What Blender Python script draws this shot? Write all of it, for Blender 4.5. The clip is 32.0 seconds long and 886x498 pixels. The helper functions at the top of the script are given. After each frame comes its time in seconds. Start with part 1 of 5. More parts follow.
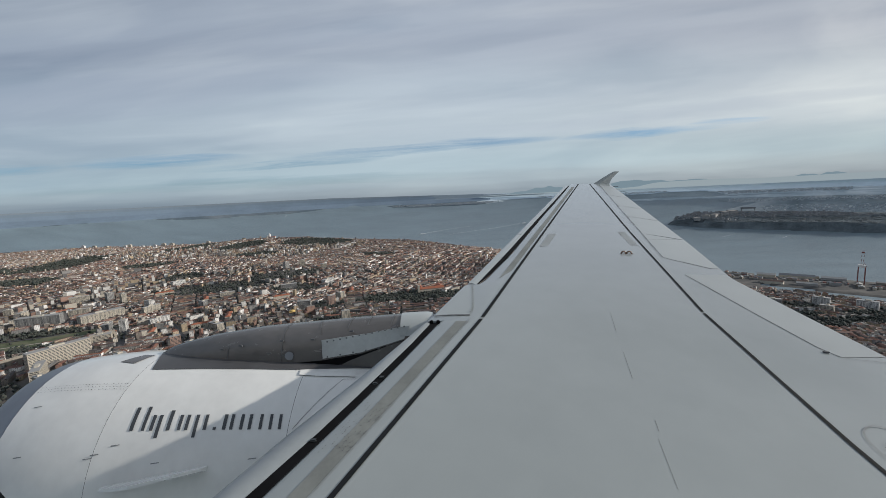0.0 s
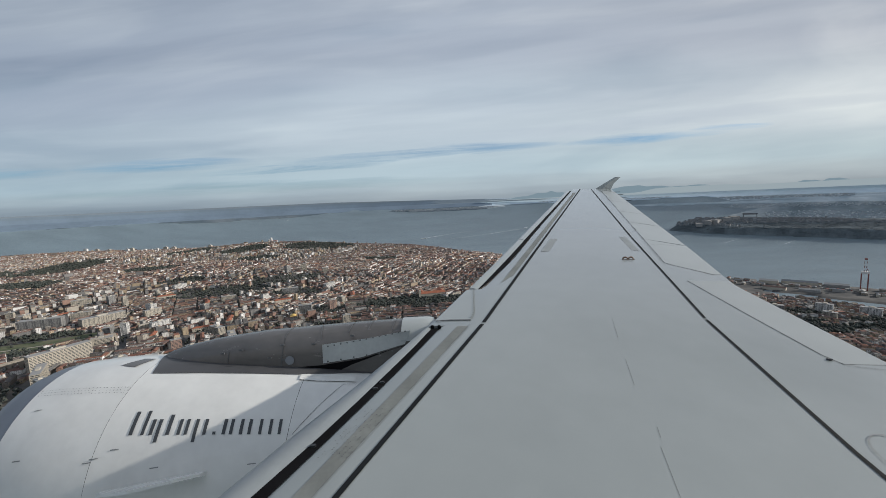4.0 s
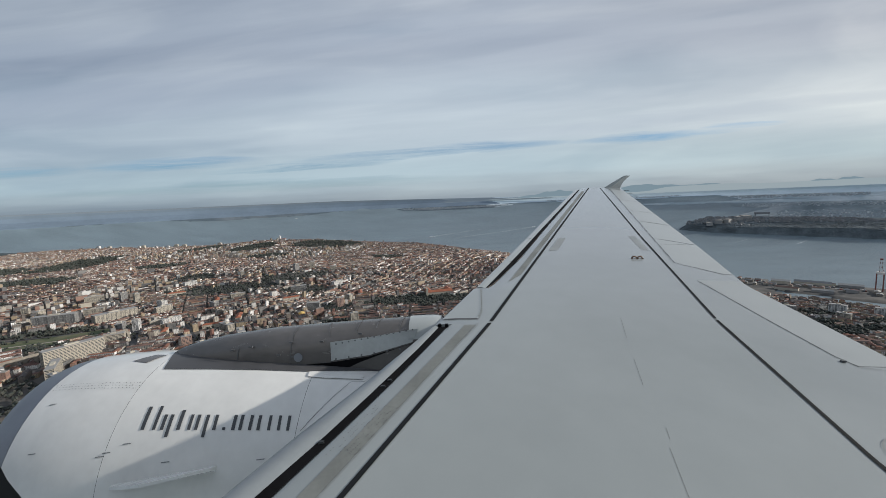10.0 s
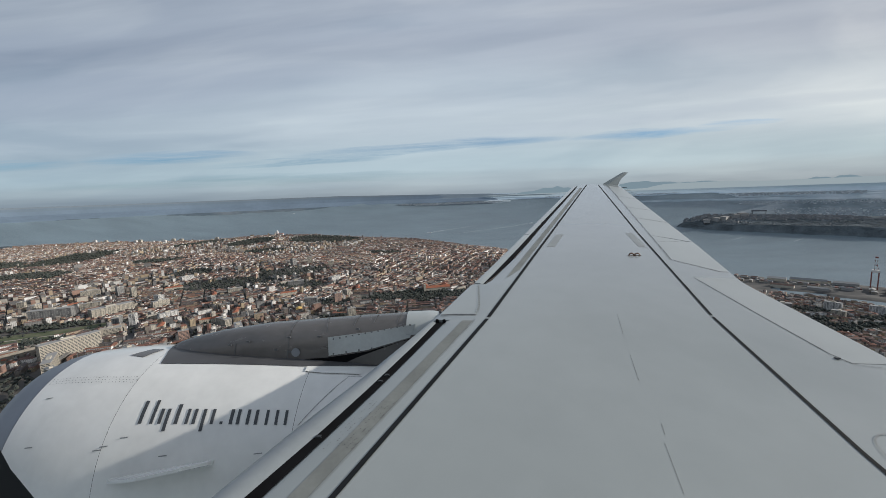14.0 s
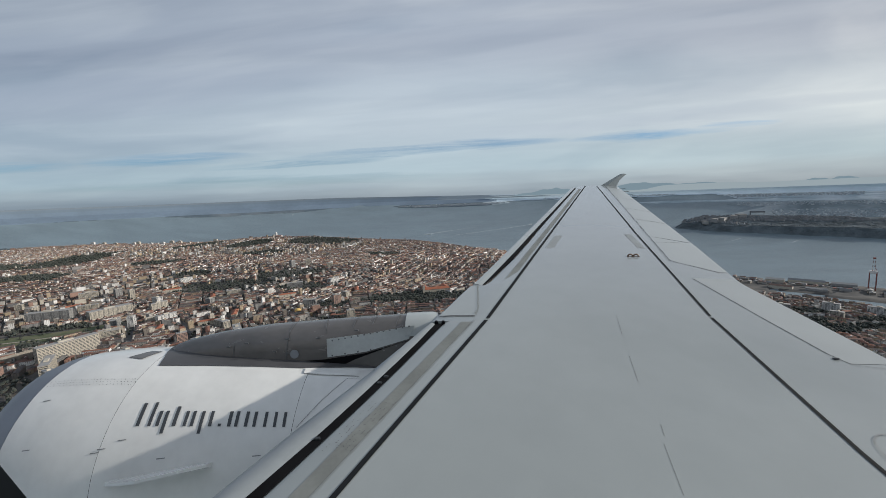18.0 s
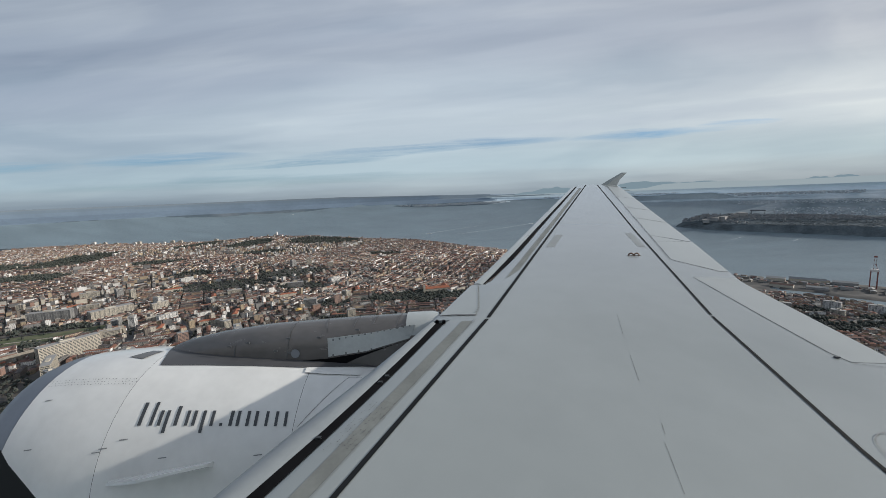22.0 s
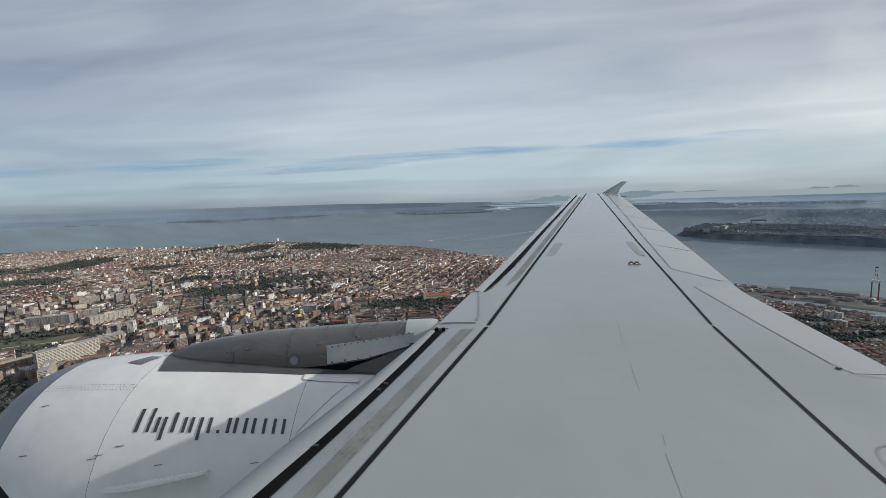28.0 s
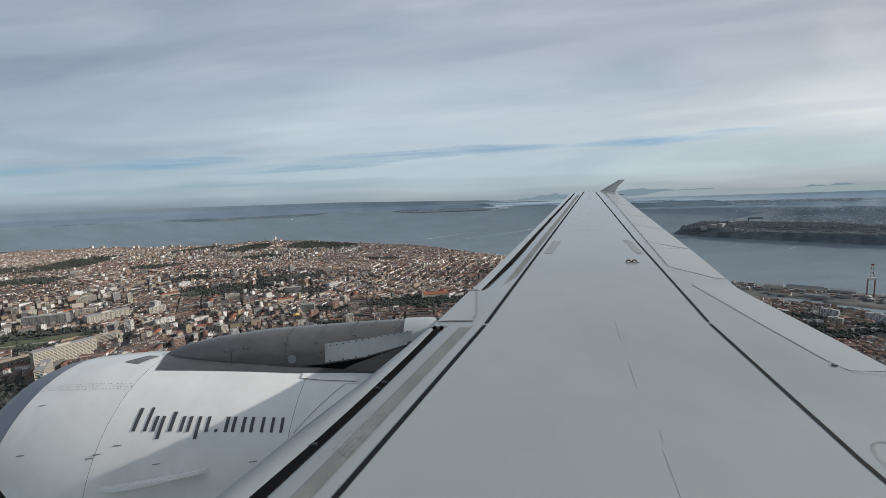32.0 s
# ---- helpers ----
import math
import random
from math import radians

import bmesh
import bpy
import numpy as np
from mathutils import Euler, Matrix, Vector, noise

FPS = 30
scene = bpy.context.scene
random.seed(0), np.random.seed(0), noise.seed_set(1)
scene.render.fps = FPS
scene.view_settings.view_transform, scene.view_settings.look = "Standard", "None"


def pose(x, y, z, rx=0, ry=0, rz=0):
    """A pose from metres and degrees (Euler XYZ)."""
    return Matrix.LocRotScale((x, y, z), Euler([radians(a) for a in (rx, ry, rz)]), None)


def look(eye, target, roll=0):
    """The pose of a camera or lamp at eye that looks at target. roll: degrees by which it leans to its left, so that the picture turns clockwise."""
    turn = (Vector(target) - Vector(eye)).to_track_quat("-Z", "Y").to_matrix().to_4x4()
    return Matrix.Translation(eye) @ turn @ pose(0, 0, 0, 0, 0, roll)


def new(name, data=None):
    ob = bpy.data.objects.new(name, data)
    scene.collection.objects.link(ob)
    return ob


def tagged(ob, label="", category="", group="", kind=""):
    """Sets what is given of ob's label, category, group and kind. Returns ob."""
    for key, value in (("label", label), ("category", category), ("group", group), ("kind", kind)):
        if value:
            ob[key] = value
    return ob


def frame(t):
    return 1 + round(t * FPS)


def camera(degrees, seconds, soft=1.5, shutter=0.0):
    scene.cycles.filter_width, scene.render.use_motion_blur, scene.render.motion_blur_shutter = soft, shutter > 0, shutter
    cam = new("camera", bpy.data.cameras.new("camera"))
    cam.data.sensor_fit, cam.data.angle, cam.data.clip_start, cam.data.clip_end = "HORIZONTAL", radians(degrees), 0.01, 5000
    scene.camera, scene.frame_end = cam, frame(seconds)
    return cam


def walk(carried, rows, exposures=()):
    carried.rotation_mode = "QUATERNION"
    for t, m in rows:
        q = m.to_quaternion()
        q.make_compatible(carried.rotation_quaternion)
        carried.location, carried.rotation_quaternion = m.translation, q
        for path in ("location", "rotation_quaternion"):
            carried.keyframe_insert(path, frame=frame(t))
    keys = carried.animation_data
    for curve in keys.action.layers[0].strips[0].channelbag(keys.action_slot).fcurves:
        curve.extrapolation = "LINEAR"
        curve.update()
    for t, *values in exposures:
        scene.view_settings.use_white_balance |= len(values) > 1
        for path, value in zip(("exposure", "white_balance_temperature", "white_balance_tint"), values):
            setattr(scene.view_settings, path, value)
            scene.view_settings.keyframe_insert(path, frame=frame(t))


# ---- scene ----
# An airliner's window seat over a city by a wide river. World: x to the right of the mean view, y ahead, z up from the river.
EYE_H = 400.0
EYE = Vector((0.0, 0.0, EYE_H))
PITCH, LEAN = -7.5, 2.26
# the aircraft's own frame: x aft, y outboard, z up, origin at the mean place of the eye
AIR = Matrix.Translation(EYE) @ Euler((radians(PITCH), 0, 0)).to_matrix().to_4x4() @ Euler((0, radians(LEAN), 0)).to_matrix().to_4x4()

cam = camera(94.86, 32.0, soft=0.8)
ROWS = [
    (0.0, -0.0026, -0.0018, 0.0024, -0.073, 0.688, -0.784),
    (0.5, -0.0021, -0.0017, 0.0019, -0.318, 0.684, -0.821),
    (1.0, -0.0016, -0.0015, 0.0016, 0.290, 0.666, -0.884),
    (1.5, -0.0012, -0.0012, 0.0016, 0.564, 0.511, -0.871),
    (2.0, -0.0010, -0.0008, 0.0020, 0.724, 0.450, -0.890),
    (2.5, -0.0012, -0.0002, 0.0027, 0.726, 0.262, -0.844),
    (3.0, -0.0015, 0.0004, 0.0034, 0.203, 0.348, -0.814),
    (3.5, -0.0016, 0.0008, 0.0039, 0.063, 0.498, -0.736),
    (4.0, -0.0014, 0.0008, 0.0040, 0.590, 0.449, -0.586),
    (4.5, -0.0009, 0.0006, 0.0039, 0.550, 0.452, -0.561),
    (6.5, -0.0024, -0.0007, 0.0023, 1.139, 0.356, -0.629),
    (7.0, -0.0033, -0.0006, 0.0026, 1.136, 0.416, -0.616),
    (7.5, -0.0040, -0.0004, 0.0030, 0.471, 0.261, -0.432),
    (8.0, -0.0046, -0.0001, 0.0036, -0.282, -0.012, -0.261),
    (8.5, -0.0050, 0.0000, 0.0042, -0.391, 0.061, 0.044),
    (9.0, -0.0053, 0.0001, 0.0046, -0.133, 0.007, 0.309),
    (9.5, -0.0054, -0.0001, 0.0046, 0.148, 0.099, 0.432),
    (10.0, -0.0053, -0.0006, 0.0042, 0.392, 0.230, 0.450),
    (10.5, -0.0050, -0.0014, 0.0035, 0.563, 0.248, 0.411),
    (11.0, -0.0047, -0.0023, 0.0026, 0.600, 0.153, 0.386),
    (11.5, -0.0045, -0.0029, 0.0019, 0.592, 0.133, 0.301),
    (12.0, -0.0046, -0.0031, 0.0014, 0.985, 0.135, 0.263),
    (12.5, -0.0049, -0.0030, 0.0014, 1.305, 0.221, 0.272),
    (13.0, -0.0052, -0.0027, 0.0019, 0.721, 0.042, 0.322),
    (13.5, -0.0055, -0.0024, 0.0026, -0.072, -0.118, 0.252),
    (14.0, -0.0057, -0.0020, 0.0035, -0.193, -0.080, 0.144),
    (14.5, -0.0061, -0.0016, 0.0042, -0.030, 0.041, 0.020),
    (16.5, -0.0079, -0.0004, 0.0015, 0.338, -0.036, -0.104),
    (17.0, -0.0077, -0.0002, 0.0013, 0.156, 0.111, -0.114),
    (17.5, -0.0068, -0.0002, 0.0012, -0.103, 0.084, -0.096),
    (18.0, -0.0053, -0.0005, 0.0009, 0.020, 0.008, -0.005),
    (18.5, -0.0035, -0.0010, 0.0007, -0.058, -0.142, 0.016),
    (19.0, -0.0020, -0.0016, 0.0005, -0.005, -0.012, -0.012),
    (19.5, -0.0010, -0.0021, 0.0006, 0.123, 0.008, -0.052),
    (20.0, -0.0007, -0.0024, 0.0006, 0.339, 0.095, -0.145),
    (20.5, -0.0013, -0.0025, 0.0006, 0.444, 0.158, -0.084),
    (21.0, -0.0026, -0.0023, 0.0006, 0.369, 0.103, -0.041),
    (21.5, -0.0043, -0.0019, 0.0006, 0.175, 0.156, 0.020),
    (22.0, -0.0058, -0.0014, 0.0008, -0.081, 0.121, 0.070),
    (22.5, -0.0068, -0.0010, 0.0010, -0.082, 0.150, 0.092),
    (23.0, -0.0071, -0.0006, 0.0012, 0.077, -0.028, 0.202),
    (23.5, -0.0068, -0.0003, 0.0012, 0.218, -0.023, 0.217),
    (24.0, -0.0063, -0.0001, 0.0011, 0.361, 0.047, 0.186),
    (24.5, -0.0056, 0.0001, 0.0008, 0.606, 0.022, 0.164),
    (25.0, -0.0049, 0.0001, 0.0004, 0.645, -0.135, 0.173),
    (25.5, -0.0041, 0.0001, -0.0001, 0.319, -0.178, 0.177),
    (27.5, -0.0029, -0.0004, -0.0003, 0.668, -0.364, 0.099),
    (28.0, -0.0028, -0.0003, 0.0006, 0.960, -0.301, 0.130),
    (28.5, -0.0027, -0.0002, 0.0015, 0.554, -0.388, 0.204),
    (29.0, -0.0026, -0.0002, 0.0020, 0.292, -0.299, 0.195),
    (29.5, -0.0025, -0.0002, 0.0022, -0.044, -0.236, 0.192),
    (30.0, -0.0024, -0.0003, 0.0021, 0.065, -0.298, 0.125),
    (30.5, -0.0023, -0.0003, 0.0018, 0.138, -0.158, 0.043),
    (31.0, -0.0022, -0.0004, 0.0015, 0.327, -0.297, -0.015),
    (31.5, -0.0022, -0.0006, 0.0012, 0.603, -0.212, -0.092),
    (32.0, -0.0023, -0.0007, 0.0011, 0.726, -0.195, -0.143),
]
EXPOSURES = [(0.0, -0.06), (2.0, -0.05), (4.0, 0.0), (12.0, 0.0), (14.0, -0.02), (20.0, -0.02), (22.0, 0.0), (32.0, 0.0)]
walk(cam, [(t, AIR @ pose(x, y, z, 90 + a, b, c)) for t, x, y, z, a, b, c in ROWS], EXPOSURES)

# ---- world and sun ----
SUN_AZ, SUN_EL = 86.0, 18.3          # degrees clockwise from ahead, degrees up
world = bpy.data.worlds.new("sky")
scene.world = world
world.use_nodes = True
wt = world.node_tree
wt.nodes.clear()


def wnode(kind, **values):
    n = wt.nodes.new(kind)
    for k, v in values.items():
        n.inputs[k].default_value = v
    return n


def wmath(op, a, b=0.0, clamp=False):
    n = wt.nodes.new("ShaderNodeMath")
    n.operation, n.use_clamp = op, clamp
    for i, v in enumerate((a, b)):
        if isinstance(v, (int, float)):
            n.inputs[i].default_value = v
        else:
            wt.links.new(v, n.inputs[i])
    return n.outputs[0]


def wramp(fac, stops):
    n = wt.nodes.new("ShaderNodeValToRGB")
    n.color_ramp.interpolation = "EASE"
    while len(n.color_ramp.elements) < len(stops):
        n.color_ramp.elements.new(0.5)
    for e, (p, c) in zip(n.color_ramp.elements, stops):
        e.position, e.color = p, (*c, 1) if len(c) == 3 else c
    wt.links.new(fac, n.inputs[0])
    return n.outputs[0]


def wmix(fac, a, b):
    n = wt.nodes.new("ShaderNodeMix")
    n.data_type = "RGBA"
    wt.links.new(fac, n.inputs[0])
    wt.links.new(a, n.inputs[6])
    wt.links.new(b, n.inputs[7])
    return n.outputs[2]


def wnoise(vector, scale, detail, rough, distortion=0.0):
    n = wnode("ShaderNodeTexNoise", Scale=scale, Detail=detail, Roughness=rough, Distortion=distortion)
    wt.links.new(vector, n.inputs["Vector"])
    return n.outputs[0]


sky = wt.nodes.new("ShaderNodeTexSky")
sky.sky_type, sky.sun_disc = "NISHITA", False
sky.sun_elevation, sky.sun_rotation = radians(SUN_EL), radians(SUN_AZ)
coords = wt.nodes.new("ShaderNodeTexCoord")
split = wt.nodes.new("ShaderNodeSeparateXYZ")
wt.links.new(coords.outputs["Generated"], split.inputs[0])
dx, dy, dz = split.outputs


# the cloud sheet is laid out on a plane ahead: u to the right, v up from the horizon, in parts of the distance
ahead = wmath("MAXIMUM", wmath("ABSOLUTE", dy), 0.25)
su = wmath("DIVIDE", dx, ahead)
sv = wmath("DIVIDE", dz, ahead)
su_lim = wmath("MINIMUM", wmath("MAXIMUM", su, -1.6), 1.6)
# the streaks spread a little upwards to the right
sf = wmath("MULTIPLY", sv, wmath("SUBTRACT", 1.0, wmath("MULTIPLY", su_lim, 0.20)))


def wplane(ku, kv, off):
    n = wt.nodes.new("ShaderNodeCombineXYZ")
    wt.links.new(wmath("MULTIPLY", su, ku), n.inputs[0])
    wt.links.new(wmath("MULTIPLY", sf, kv), n.inputs[1])
    n.inputs[2].default_value = off
    return n.outputs[0]


def wblob(u0, v0, hu, hv, slope=0.0):
    """1 in the middle of a long lens in the sky, falling to 0 at its edge."""
    pu = wmath("SUBTRACT", su, u0)
    pv = wmath("SUBTRACT", wmath("SUBTRACT", ragged, v0), wmath("MULTIPLY", pu, slope))
    a2 = wmath("POWER", wmath("ABSOLUTE", wmath("DIVIDE", pu, hu)), 2.0)
    b2 = wmath("POWER", wmath("ABSOLUTE", wmath("DIVIDE", pv, hv)), 2.0)
    return wmath("SUBTRACT", 1.0, wmath("ADD", a2, b2), True)


def wmul(a, c):
    n = wt.nodes.new("ShaderNodeVectorMath")
    n.operation = "MULTIPLY"
    wt.links.new(a, n.inputs[0])
    wt.links.new(c, n.inputs[1])
    return n.outputs[0]


streak = wnoise(wplane(1.5, 16, 3.1), 1.0, 5, 0.52, 0.35)
broad = wnoise(wplane(1.1, 5.5, 5.3), 1.3, 4, 0.5, 0.5)
fine = wnoise(wplane(4.0, 55, 1.7), 1.0, 7, 0.62, 0.4)
# height in the sky, waved a little so that the layers are uneven
wave = wmath("ADD", sv, wmath("MULTIPLY", wmath("SUBTRACT", streak, 0.5), 0.035))
wave = wmath("ADD", wave, wmath("MULTIPLY", wmath("SUBTRACT", fine, 0.5), 0.014))
ragged = wmath("ADD", sv, wmath("MULTIPLY", wmath("SUBTRACT", fine, 0.5), 0.030))
layers = wramp(wave, [(0.0, (0.305, 0.36, 0.397)), (0.016, (0.365, 0.43, 0.467)), (0.032, (0.415, 0.495, 0.533)), (0.07, (0.45, 0.56, 0.61)), (0.16, (0.54, 0.62, 0.67)),
                      (0.23, (0.495, 0.57, 0.632)), (0.36, (0.395, 0.45, 0.525)), (0.6, (0.375, 0.425, 0.49)), (1.0, (0.40, 0.45, 0.52))])
lights = wramp(broad, [(0.30, (0.83, 0.86, 0.90)), (0.5, (0.97, 0.97, 0.985)), (0.72, (1.15, 1.12, 1.09))])
tex = wramp(streak, [(0.3, (0.92, 0.93, 0.945)), (0.7, (1.07, 1.065, 1.055))])
side = wramp(wmath("ADD", wmath("MULTIPLY", dx, 0.5), 0.5), [(0.12, (0.81, 0.855, 0.905)), (0.5, (1.02, 1.03, 1.045)), (0.95, (1.14, 1.09, 1.045))])
tone = wmul(wmul(wmul(layers, lights), tex), side)
# long blue-grey undersides of the cloud sheet
belly = wmath("MAXIMUM", wblob(-0.75, 0.265, 0.62, 0.060, 0.05), wmath("MULTIPLY", wblob(0.55, 0.165, 0.7, 0.022, 0.06), 0.45))
shade = wt.nodes.new("ShaderNodeRGB")
shade.outputs[0].default_value = (0.325, 0.385, 0.495, 1)
tone = wmix(wmath("MULTIPLY", wmath("MULTIPLY", belly, wmath("ADD", streak, 0.25)), 0.62, True), tone, shade.outputs[0])
# an unseen dark cloud bank higher up, added to darken the wing's reflection
bank = wt.nodes.new("ShaderNodeRGB")
bank.outputs[0].default_value = (0.17, 0.20, 0.25, 1)
tone = wmix(wmath("MULTIPLY", wmath("POWER", wblob(1.0, 0.80, 0.75, 0.13, 0.16), 0.6), 0.85, True), tone, bank.outputs[0])
# thin open gaps low in the cloud, through which the clear sky shows
gap = wmath("MULTIPLY", wblob(-0.66, 0.110, 0.24, 0.017), 0.72)
for u0, v0, hu, hv, slope, much in ((-1.03, 0.107, 0.18, 0.016, 0.0, 0.5), (-0.34, 0.089, 0.25, 0.011, 0.02, 0.72), (-0.03, 0.113, 0.36, 0.0145, 0.03, 0.95),
                                    (0.51, 0.125, 0.22, 0.0125, 0.03, 0.72), (0.72, 0.143, 0.11, 0.009, 0.03, 0.5), (-0.45, 0.050, 0.60, 0.016, 0.0, 0.34)):
    gap = wmath("MAXIMUM", gap, wmath("MULTIPLY", wblob(u0, v0, hu, hv, slope), much))
wisp = wnoise(wplane(3.2, 62, 8.4), 1.0, 8, 0.66, 0.8)
gap = wmath("MULTIPLY", gap, wmath("ADD", 0.30, wmath("MULTIPLY", wmath("SUBTRACT", wisp, 0.36), 3.6)), True)
gap = wmath("MULTIPLY", gap, 0.78, True)
clear = wt.nodes.new("ShaderNodeVectorMath")
clear.operation = "MULTIPLY"
clear.inputs[1].default_value = (0.041, 0.071, 0.114)
wt.links.new(sky.outputs[0], clear.inputs[0])
mixed = wmix(gap, tone, clear.outputs[0])
background = wt.nodes.new("ShaderNodeBackground")
background.inputs[1].default_value = 1.0
wt.links.new(mixed, background.inputs[0])
out = wt.nodes.new("ShaderNodeOutputWorld")
wt.links.new(background.outputs[0], out.inputs[0])

sun = new("sun", bpy.data.lights.new("sun", "SUN"))
sun.data.energy, sun.data.angle, sun.data.color = 4.6, radians(1.0), (1.0, 0.94, 0.86)
az, el = radians(SUN_AZ), radians(SUN_EL)
sun.matrix_world = look((0, 0, 0), (-math.sin(az) * math.cos(el), -math.cos(az) * math.cos(el), -math.sin(el)))


# ---- materials ----
def material(name, base, rough=0.5, metal=0.0, vary=0.12, scale=3.0, fine=40.0, bump=0.0, bump_scale=60.0, stretch=(1, 1, 1), palette=None, random_from=None, coat=0.0, second=None, second_at=(0.5, 0.7), spec=0.5, even=False):
    """A surface with colour variation at two scales, fine relief and uneven gloss. palette: colours picked by object or by island."""
    m = bpy.data.materials.new(name)
    m.use_nodes = True
    nt = m.node_tree
    b = nt.nodes["Principled BSDF"]
    b.inputs["Roughness"].default_value, b.inputs["Metallic"].default_value = rough, metal
    b.inputs["Coat Weight"].default_value, b.inputs["Coat Roughness"].default_value = coat, 0.12
    b.inputs["Specular IOR Level"].default_value = spec
    tc = nt.nodes.new("ShaderNodeTexCoord")
    mp = nt.nodes.new("ShaderNodeMapping")
    mp.inputs["Scale"].default_value = stretch
    nt.links.new(tc.outputs["Object"], mp.inputs[0])

    def noise_tex(s, detail=4):
        n = nt.nodes.new("ShaderNodeTexNoise")
        n.inputs["Scale"].default_value, n.inputs["Detail"].default_value = s, detail
        nt.links.new(mp.outputs[0], n.inputs["Vector"])
        return n.outputs[0]

    def ramp(fac, stops, mode="LINEAR"):
        n = nt.nodes.new("ShaderNodeValToRGB")
        n.color_ramp.interpolation = mode
        while len(n.color_ramp.elements) < len(stops):
            n.color_ramp.elements.new(0.5)
        for e, (p, c) in zip(n.color_ramp.elements, stops):
            e.position, e.color = p, (*c, 1)
        nt.links.new(fac, n.inputs[0])
        return n.outputs[0]

    def mul(a, c):
        n = nt.nodes.new("ShaderNodeVectorMath")
        n.operation = "MULTIPLY"
        nt.links.new(a, n.inputs[0])
        nt.links.new(c, n.inputs[1])
        return n.outputs[0]

    big, small = noise_tex(scale), noise_tex(fine, 6)
    if palette:
        if random_from == "island":
            src = nt.nodes.new("ShaderNodeNewGeometry").outputs["Random Per Island"]
        else:
            src = nt.nodes.new("ShaderNodeObjectInfo").outputs["Random"]
        colour = ramp(src, [(i / len(palette), c) for i, c in enumerate(palette)], "CONSTANT")
    elif second:
        colour = ramp(big, [(second_at[0], base), (second_at[1], second)])
    else:
        v = nt.nodes.new("ShaderNodeRGB")
        v.outputs[0].default_value = (*base, 1)
        colour = v.outputs[0]
    lo, hi = 1 - vary, 1 + vary * 0.6
    colour = mul(colour, ramp(big, [(0.3, (lo, lo, lo)), (0.7, (hi, hi, hi))]))
    lo, hi = 1 - vary * 0.5, 1 + vary * 0.3
    colour = mul(colour, ramp(small, [(0.3, (lo, lo, lo)), (0.7, (hi, hi, hi))]))
    nt.links.new(colour, b.inputs["Base Color"])
    mr = nt.nodes.new("ShaderNodeMapRange")
    mr.inputs["To Min"].default_value, mr.inputs["To Max"].default_value = max(rough - 0.06, 0.02), min(rough + 0.08, 1)
    nt.links.new(small, mr.inputs[0])
    if not even:
        nt.links.new(mr.outputs[0], b.inputs["Roughness"])
    if bump:
        bp = nt.nodes.new("ShaderNodeBump")
        bp.inputs["Strength"].default_value, bp.inputs["Distance"].default_value = bump, 1.0 / bump_scale
        nt.links.new(noise_tex(bump_scale, 3), bp.inputs["Height"])
        nt.links.new(bp.outputs[0], b.inputs["Normal"])
    return m


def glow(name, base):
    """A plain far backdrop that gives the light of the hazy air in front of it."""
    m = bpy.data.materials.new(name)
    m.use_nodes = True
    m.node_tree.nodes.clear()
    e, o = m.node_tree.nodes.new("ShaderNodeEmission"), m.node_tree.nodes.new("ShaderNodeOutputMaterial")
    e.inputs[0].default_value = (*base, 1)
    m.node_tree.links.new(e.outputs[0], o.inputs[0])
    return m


M = {}
M["skin"] = material("wing_paint", (0.291, 0.317, 0.313), 0.27, 0.0, 0.06, 0.3, 3, 0.012, 0.30, coat=0.9, even=True)
M["slat"] = material("slat_paint", (0.225, 0.248, 0.26), 0.32, 0.0, 0.08, 1.0, 20)
M["stop"] = material("dark_track_metal", (0.03, 0.034, 0.036), 0.4, 0.4, 0.3, 6, 40)
M["sealant"] = material("beige_sealant", (0.185, 0.196, 0.184), 0.6, 0.0, 0.2, 2.0, 30)
M["stripe"] = material("dark_grey_stripe", (0.014, 0.016, 0.018), 0.8, 0.0, 0.2, 2, 30, spec=0.12)
M["seam"] = material("panel_seam", (0.10, 0.105, 0.11), 0.7, 0.0, 0.3, 3, 30)
# near-black that paints the shade in recesses; black fittings use it too
M["dark"] = material("shade_and_fitting_black", (0.006, 0.006, 0.007), 0.95, 0.0, 0.4, 4, 30, spec=0.1)
M["cowl"] = material("cowl_paint", (0.74, 0.74, 0.712), 0.22, 0.0, 0.085, 1.6, 9, coat=0.2, even=True)
M["lip"] = material("inlet_lip_metal", (0.27, 0.285, 0.31), 0.45, 0.6, 0.1, 2, 30)
M["pylon"] = material("pylon_grey", (0.165, 0.154, 0.145), 0.24, 0.35, 0.22, 1.6, 16, stretch=(0.5, 1, 1))
M["apron"] = material("apron_grey", (0.085, 0.085, 0.088), 0.5, 0.1, 0.2, 1.6, 12)
M["pylon_panel"] = material("bare_metal_panel", (0.50, 0.52, 0.51), 0.38, 0.3, 0.15, 3, 25)
M["letter"] = material("dark_lettering", (0.05, 0.055, 0.06), 0.4, 0, 0.15, 3, 30)
M["fence"] = material("wingtip_paint", (0.30, 0.32, 0.31), 0.45, 0, 0.1, 2, 20)
M["orange"] = material("orange_brown_paint", (0.15, 0.085, 0.05), 0.5, 0, 0.3, 8, 60)
M["white"] = material("white_paint", (0.75, 0.75, 0.74), 0.45, 0, 0.08, 4, 40)
M["cabin"] = material("cabin_lining", (0.03, 0.03, 0.03), 0.7, 0, 0.2, 4, 40)
M["faint"] = material("faint_joint", (0.20, 0.21, 0.215), 0.6, 0.0, 0.2, 3, 30)
M["fuselage"] = material("fuselage_paint", (0.66, 0.67, 0.67), 0.3, 0.0, 0.06, 1.2, 18, coat=0.3)
